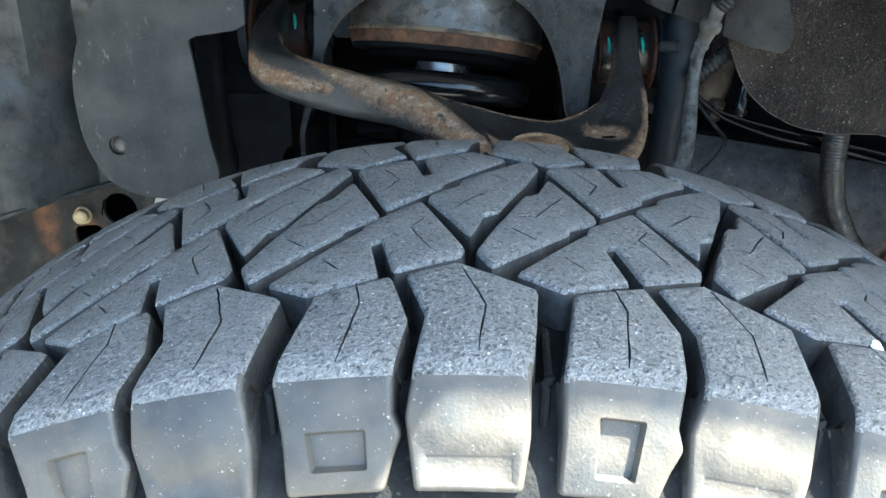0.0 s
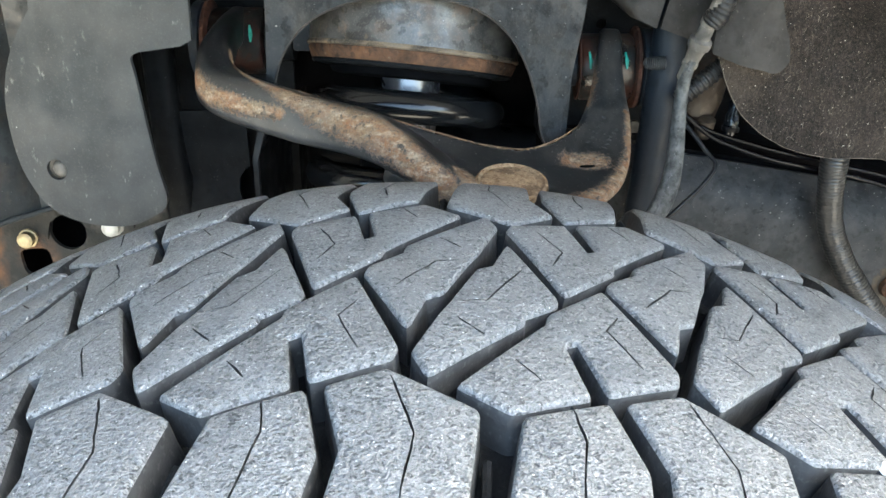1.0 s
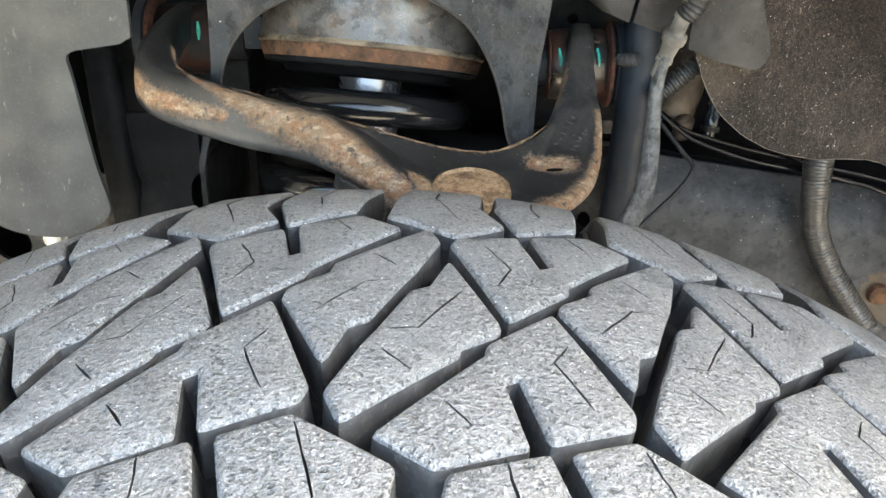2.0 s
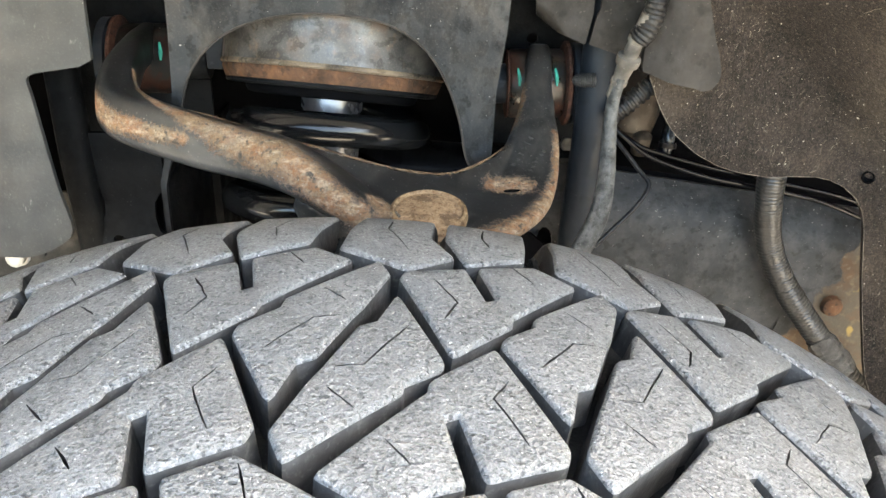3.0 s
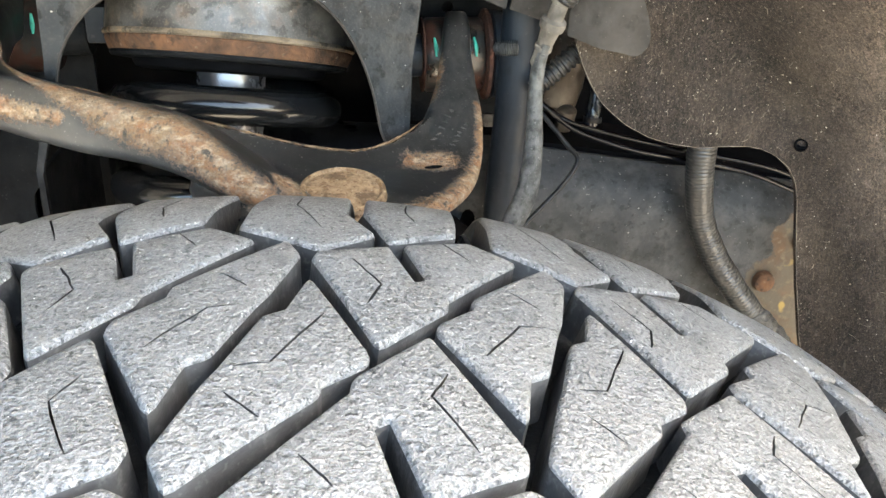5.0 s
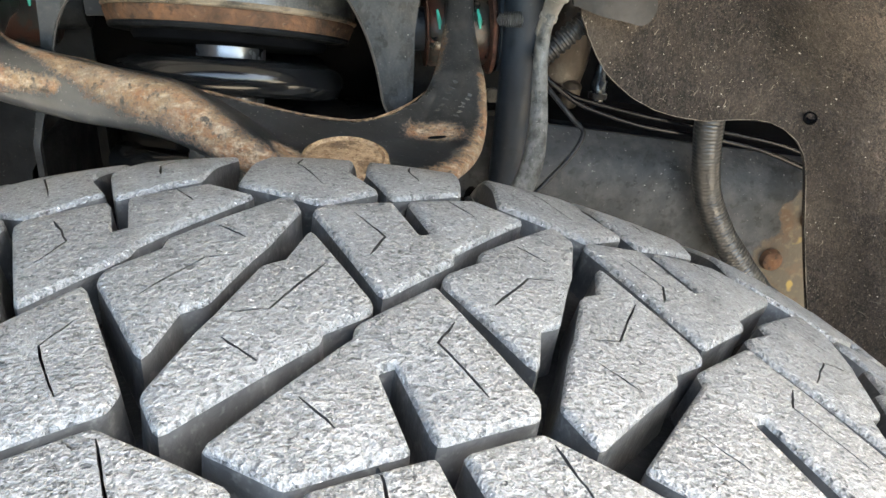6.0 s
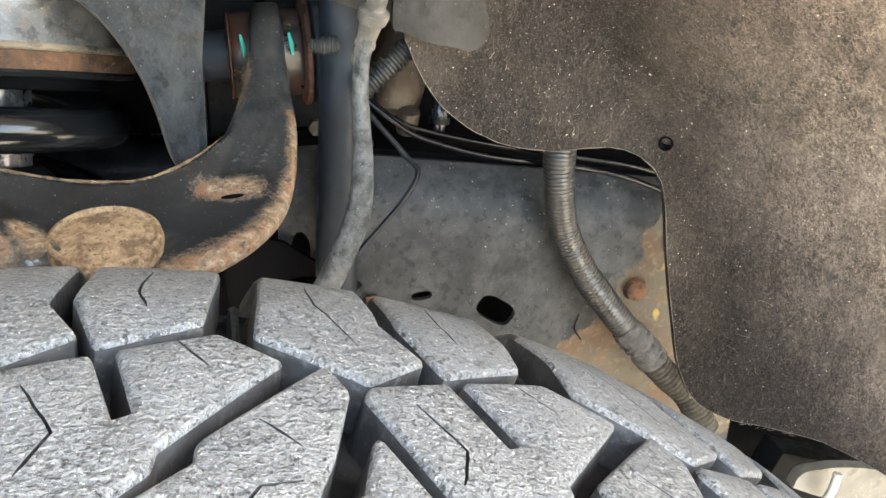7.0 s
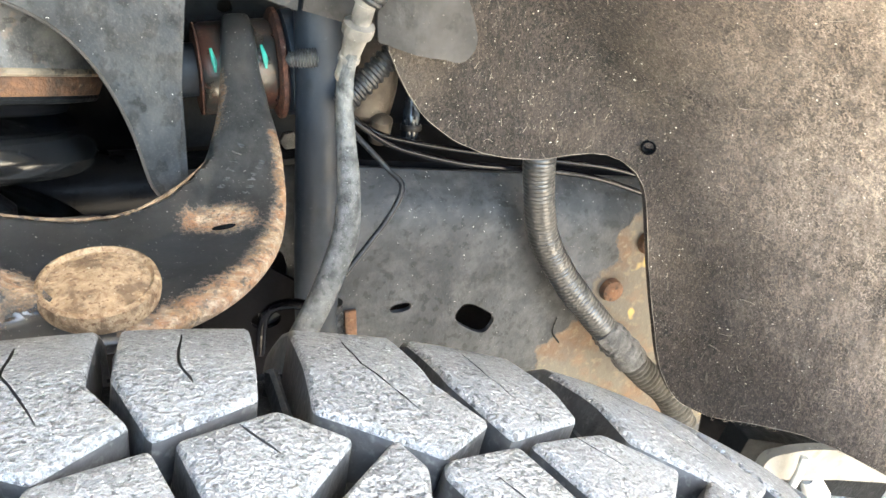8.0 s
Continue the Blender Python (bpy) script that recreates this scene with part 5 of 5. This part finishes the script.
part("tab", bm, POST, inner, "grey steel tab")
# pivot bracket of the arm's rear bushing
ear = thing("pivot_bracket", (0.12, 0.42, 0.36), "black pivot bracket with a round hole behind the bushing", "bracket")
outline = [(0.085, 0.33), (0.17, 0.33), (0.175, 0.60), (0.085, 0.60)]
bm = sheet(bmesh.new(), outline, lambda x, z: 0.418, 0.006, [oval(0.120, 0.4090, 0.0042, 0.0042, 14)], 0.014)
part("plate", bm, DARK, ear)
bm = turned(bmesh.new(), [(0.0055, 0.0), (0.0055, 0.004), (0.0045, 0.005), (0.001, 0.0055)], (0.1465, 0.398, 0.3355), facing((0, -1, 0.2)), 6)
part("nut", bm, KNOT, ear, "dull grey nut")
bm = boxed(bmesh.new(), (0.10, 0.03, 0.004), Matrix.Translation((0.13, 0.405, 0.325)), 0.001)
part("ledge", bm, DARK, ear)

# lower clutter seen behind the tyre's shoulder
clutter = thing("lower_bracket", (0.125, 0.33, 0.18), "dark lower bracket with a rusty tab", "bracket")
# plate blackened: the shade under the arm is painted on it
outline = [(0.085, 0.10), (0.150, 0.10), (0.148, 0.252), (0.120, 0.275), (0.085, 0.285)]
bm = sheet(bmesh.new(), outline, lambda x, z: 0.368, 0.004, [oval(0.121, 0.236, 0.009, 0.006, 14)], 0.012)
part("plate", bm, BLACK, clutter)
bm = boxed(bmesh.new(), (0.0075, 0.003, 0.034), Matrix.Translation((0.1731, 0.3732, 0.2130)), 0.0008)
part("tab", bm, RUSTY, clutter, "rusty tan strap")
bm = turned(bmesh.new(), [(0.007 if k % 2 else 0.0058, 0.0022 * k) for k in range(26)], (0.157, 0.352, 0.195), "Z", 14)
part("sleeve", bm, CONDUIT, clutter)
bm = tube(bmesh.new(), [(0.142, 0.300, 0.276), (0.128, 0.315, 0.275), (0.116, 0.33, 0.262), (0.112, 0.335, 0.235)], 0.003, 10, 6)
part("loop_wire", bm, LINE, clutter)

# pale sill parts seen past the lining's lower edge
sill = thing("side_step", (0.62, 0.36, -0.1), "pale beige step moulding in full daylight", "side step")
bm = sheet(bmesh.new(), eased([(0.522, 0.008), (0.526, 0.017), (0.534, 0.0235), (0.552, 0.026), (0.586, 0.020), (0.624, 0.005), (0.668, -0.022)], 4) + [(0.700, -0.042), (0.700, -0.056), (0.663, -0.039), (0.603, -0.018), (0.563, -0.006), (0.544, 0.0)], lambda x, z: 0.36 + 0.35 * max(0, 0.542 - x) + 0.004 * math.sin(70 * (z + 0.4 * (x - 0.54))), 0.010, (), 0.008)
part("moulding", bm, BEIGE, sill)
bm = tube(bmesh.new(), [(0.5465, 0.350, 0.032), (0.544, 0.349, 0.018), (0.541, 0.350, 0.004)], 0.0036, 12, 5, (0, 1, 0))
part("stay", bm, WHITE, sill, "white stay")
bm = tube(bmesh.new(), [(0.578, 0.37, -0.016), (0.585, 0.37, -0.024), (0.594, 0.37, -0.040)], [0.006, 0.010, 0.012], 12, 5, (0, 1, 0))
part("clamp", bm, WHITE, sill, "white clamp")
bm = boxed(bmesh.new(), (0.22, 0.03, 0.05), Matrix.Translation((0.63, 0.42, -0.052)) @ Matrix.Rotation(radians(22), 4, "Y"), 0.003)
part("rail", bm, DARK, sill)

stone = thing("pebble", (0.0, 0.0, 0.0), "small white stone stuck in the tread", "pebble")
stone.location = on_tyre(0.1395, -0.0620, -0.006)
bm = bmesh.new()
bmesh.ops.create_icosphere(bm, subdivisions=3, radius=0.0042, matrix=Matrix.Translation(on_tyre(0.1400, -0.0630, -0.0035)) @ Matrix.Diagonal((0.75, 0.9, 1.0, 1)))
for v in bm.verts:
    v.co += Vector((1, 1, 1)) * 0.0006 * noise.noise(v.co * 400)
part("stone", bm, PEBBLE, stone)

# ---- body shell round the wheel, out of view and shaped to steer the light; ground ----
fender = thing("fender", (0, -0.2, 0.6), "silver-grey vehicle fender with a wheel arch opening", "fender")
ARCH_R = 0.80
# arch edge set lower on the left to place the sun's shadow line
outline = [(-1.5, -0.10), (-0.64, -0.10)] + [(0.08 - ARCH_R * math.cos(math.pi * k / 24) * 1.06, ARCH_R * math.sin(math.pi * k / 24) * (0.87 if k < 10 else 0.87 + 0.13 * min(1, (k - 10) / 3))) for k in range(25)] + [(0.80, -0.10), (1.9, -0.10), (1.9, 1.0), (-1.5, 1.0)]
bm = sheet(bmesh.new(), outline, lambda x, z: -0.133, 0.012, (), 0.08)
part("panel", bm, BODY, fender)
# out-of-view strip, added to keep sun off the left shoulder blocks
bm = bmesh.new()
rings = []
for k in range(31):
    a = math.pi * (0.02 + 0.530 * k / 30)
    c, q = -math.cos(a) * 1.06, math.sin(a) * 0.87
    rings.append([(0.08 + c * r, y, q * r) for r, y in ((0.79, -0.126), (0.79, -0.196), (0.80, -0.204), (0.84, -0.196), (0.89, -0.132))])
lofted(bm, rings)
bmesh.ops.recalc_face_normals(bm, faces=bm.faces)
part("shade_strip", bm, PLASTIC, fender, "unseen black strip added along the arch to shade the tyre's left shoulder")
# added reflector over the wheel, brightens the well from above
bm = bmesh.new()
rings = []
for k in range(33):
    a = math.pi * k / 32
    c, s = -math.cos(a) * 1.06, math.sin(a)
    rings.append([(0.08 + c * r, y, s * r) for r, y in ((0.83, -0.119), (0.84, -0.119), (0.96, 0.49), (0.95, 0.49))])
lofted(bm, rings, True, True)
part("bounce_roof", bm, BOUNCE, fender, "unseen pale roof added to bounce light into the wheel well")
# added box: black sheets stand in for deep shade and block stray light
bay = thing("bay_backdrop", (0, 0.5, -0.1), "black backdrop added behind the parts to keep the gaps dark", "wall", kind="structure")
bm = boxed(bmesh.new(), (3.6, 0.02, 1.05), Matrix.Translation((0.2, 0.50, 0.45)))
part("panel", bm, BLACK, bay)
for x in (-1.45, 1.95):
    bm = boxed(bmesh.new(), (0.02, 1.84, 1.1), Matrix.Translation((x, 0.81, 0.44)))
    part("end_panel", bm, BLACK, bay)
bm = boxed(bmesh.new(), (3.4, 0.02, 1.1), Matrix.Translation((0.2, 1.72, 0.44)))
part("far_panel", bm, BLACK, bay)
bm = boxed(bmesh.new(), (3.5, 1.84, 0.02), Matrix.Translation((0.2, 0.81, 1.01)))
part("bonnet", bm, BODY, bay)

bm = bmesh.new()
bmesh.ops.create_grid(bm, x_segments=40, y_segments=40, size=60.0, matrix=Matrix.Translation((0, 0, -0.392)))
tagged(part("ground", bm, GROUND, None, "sunlit grey asphalt ground"), kind="structure", category="ground")
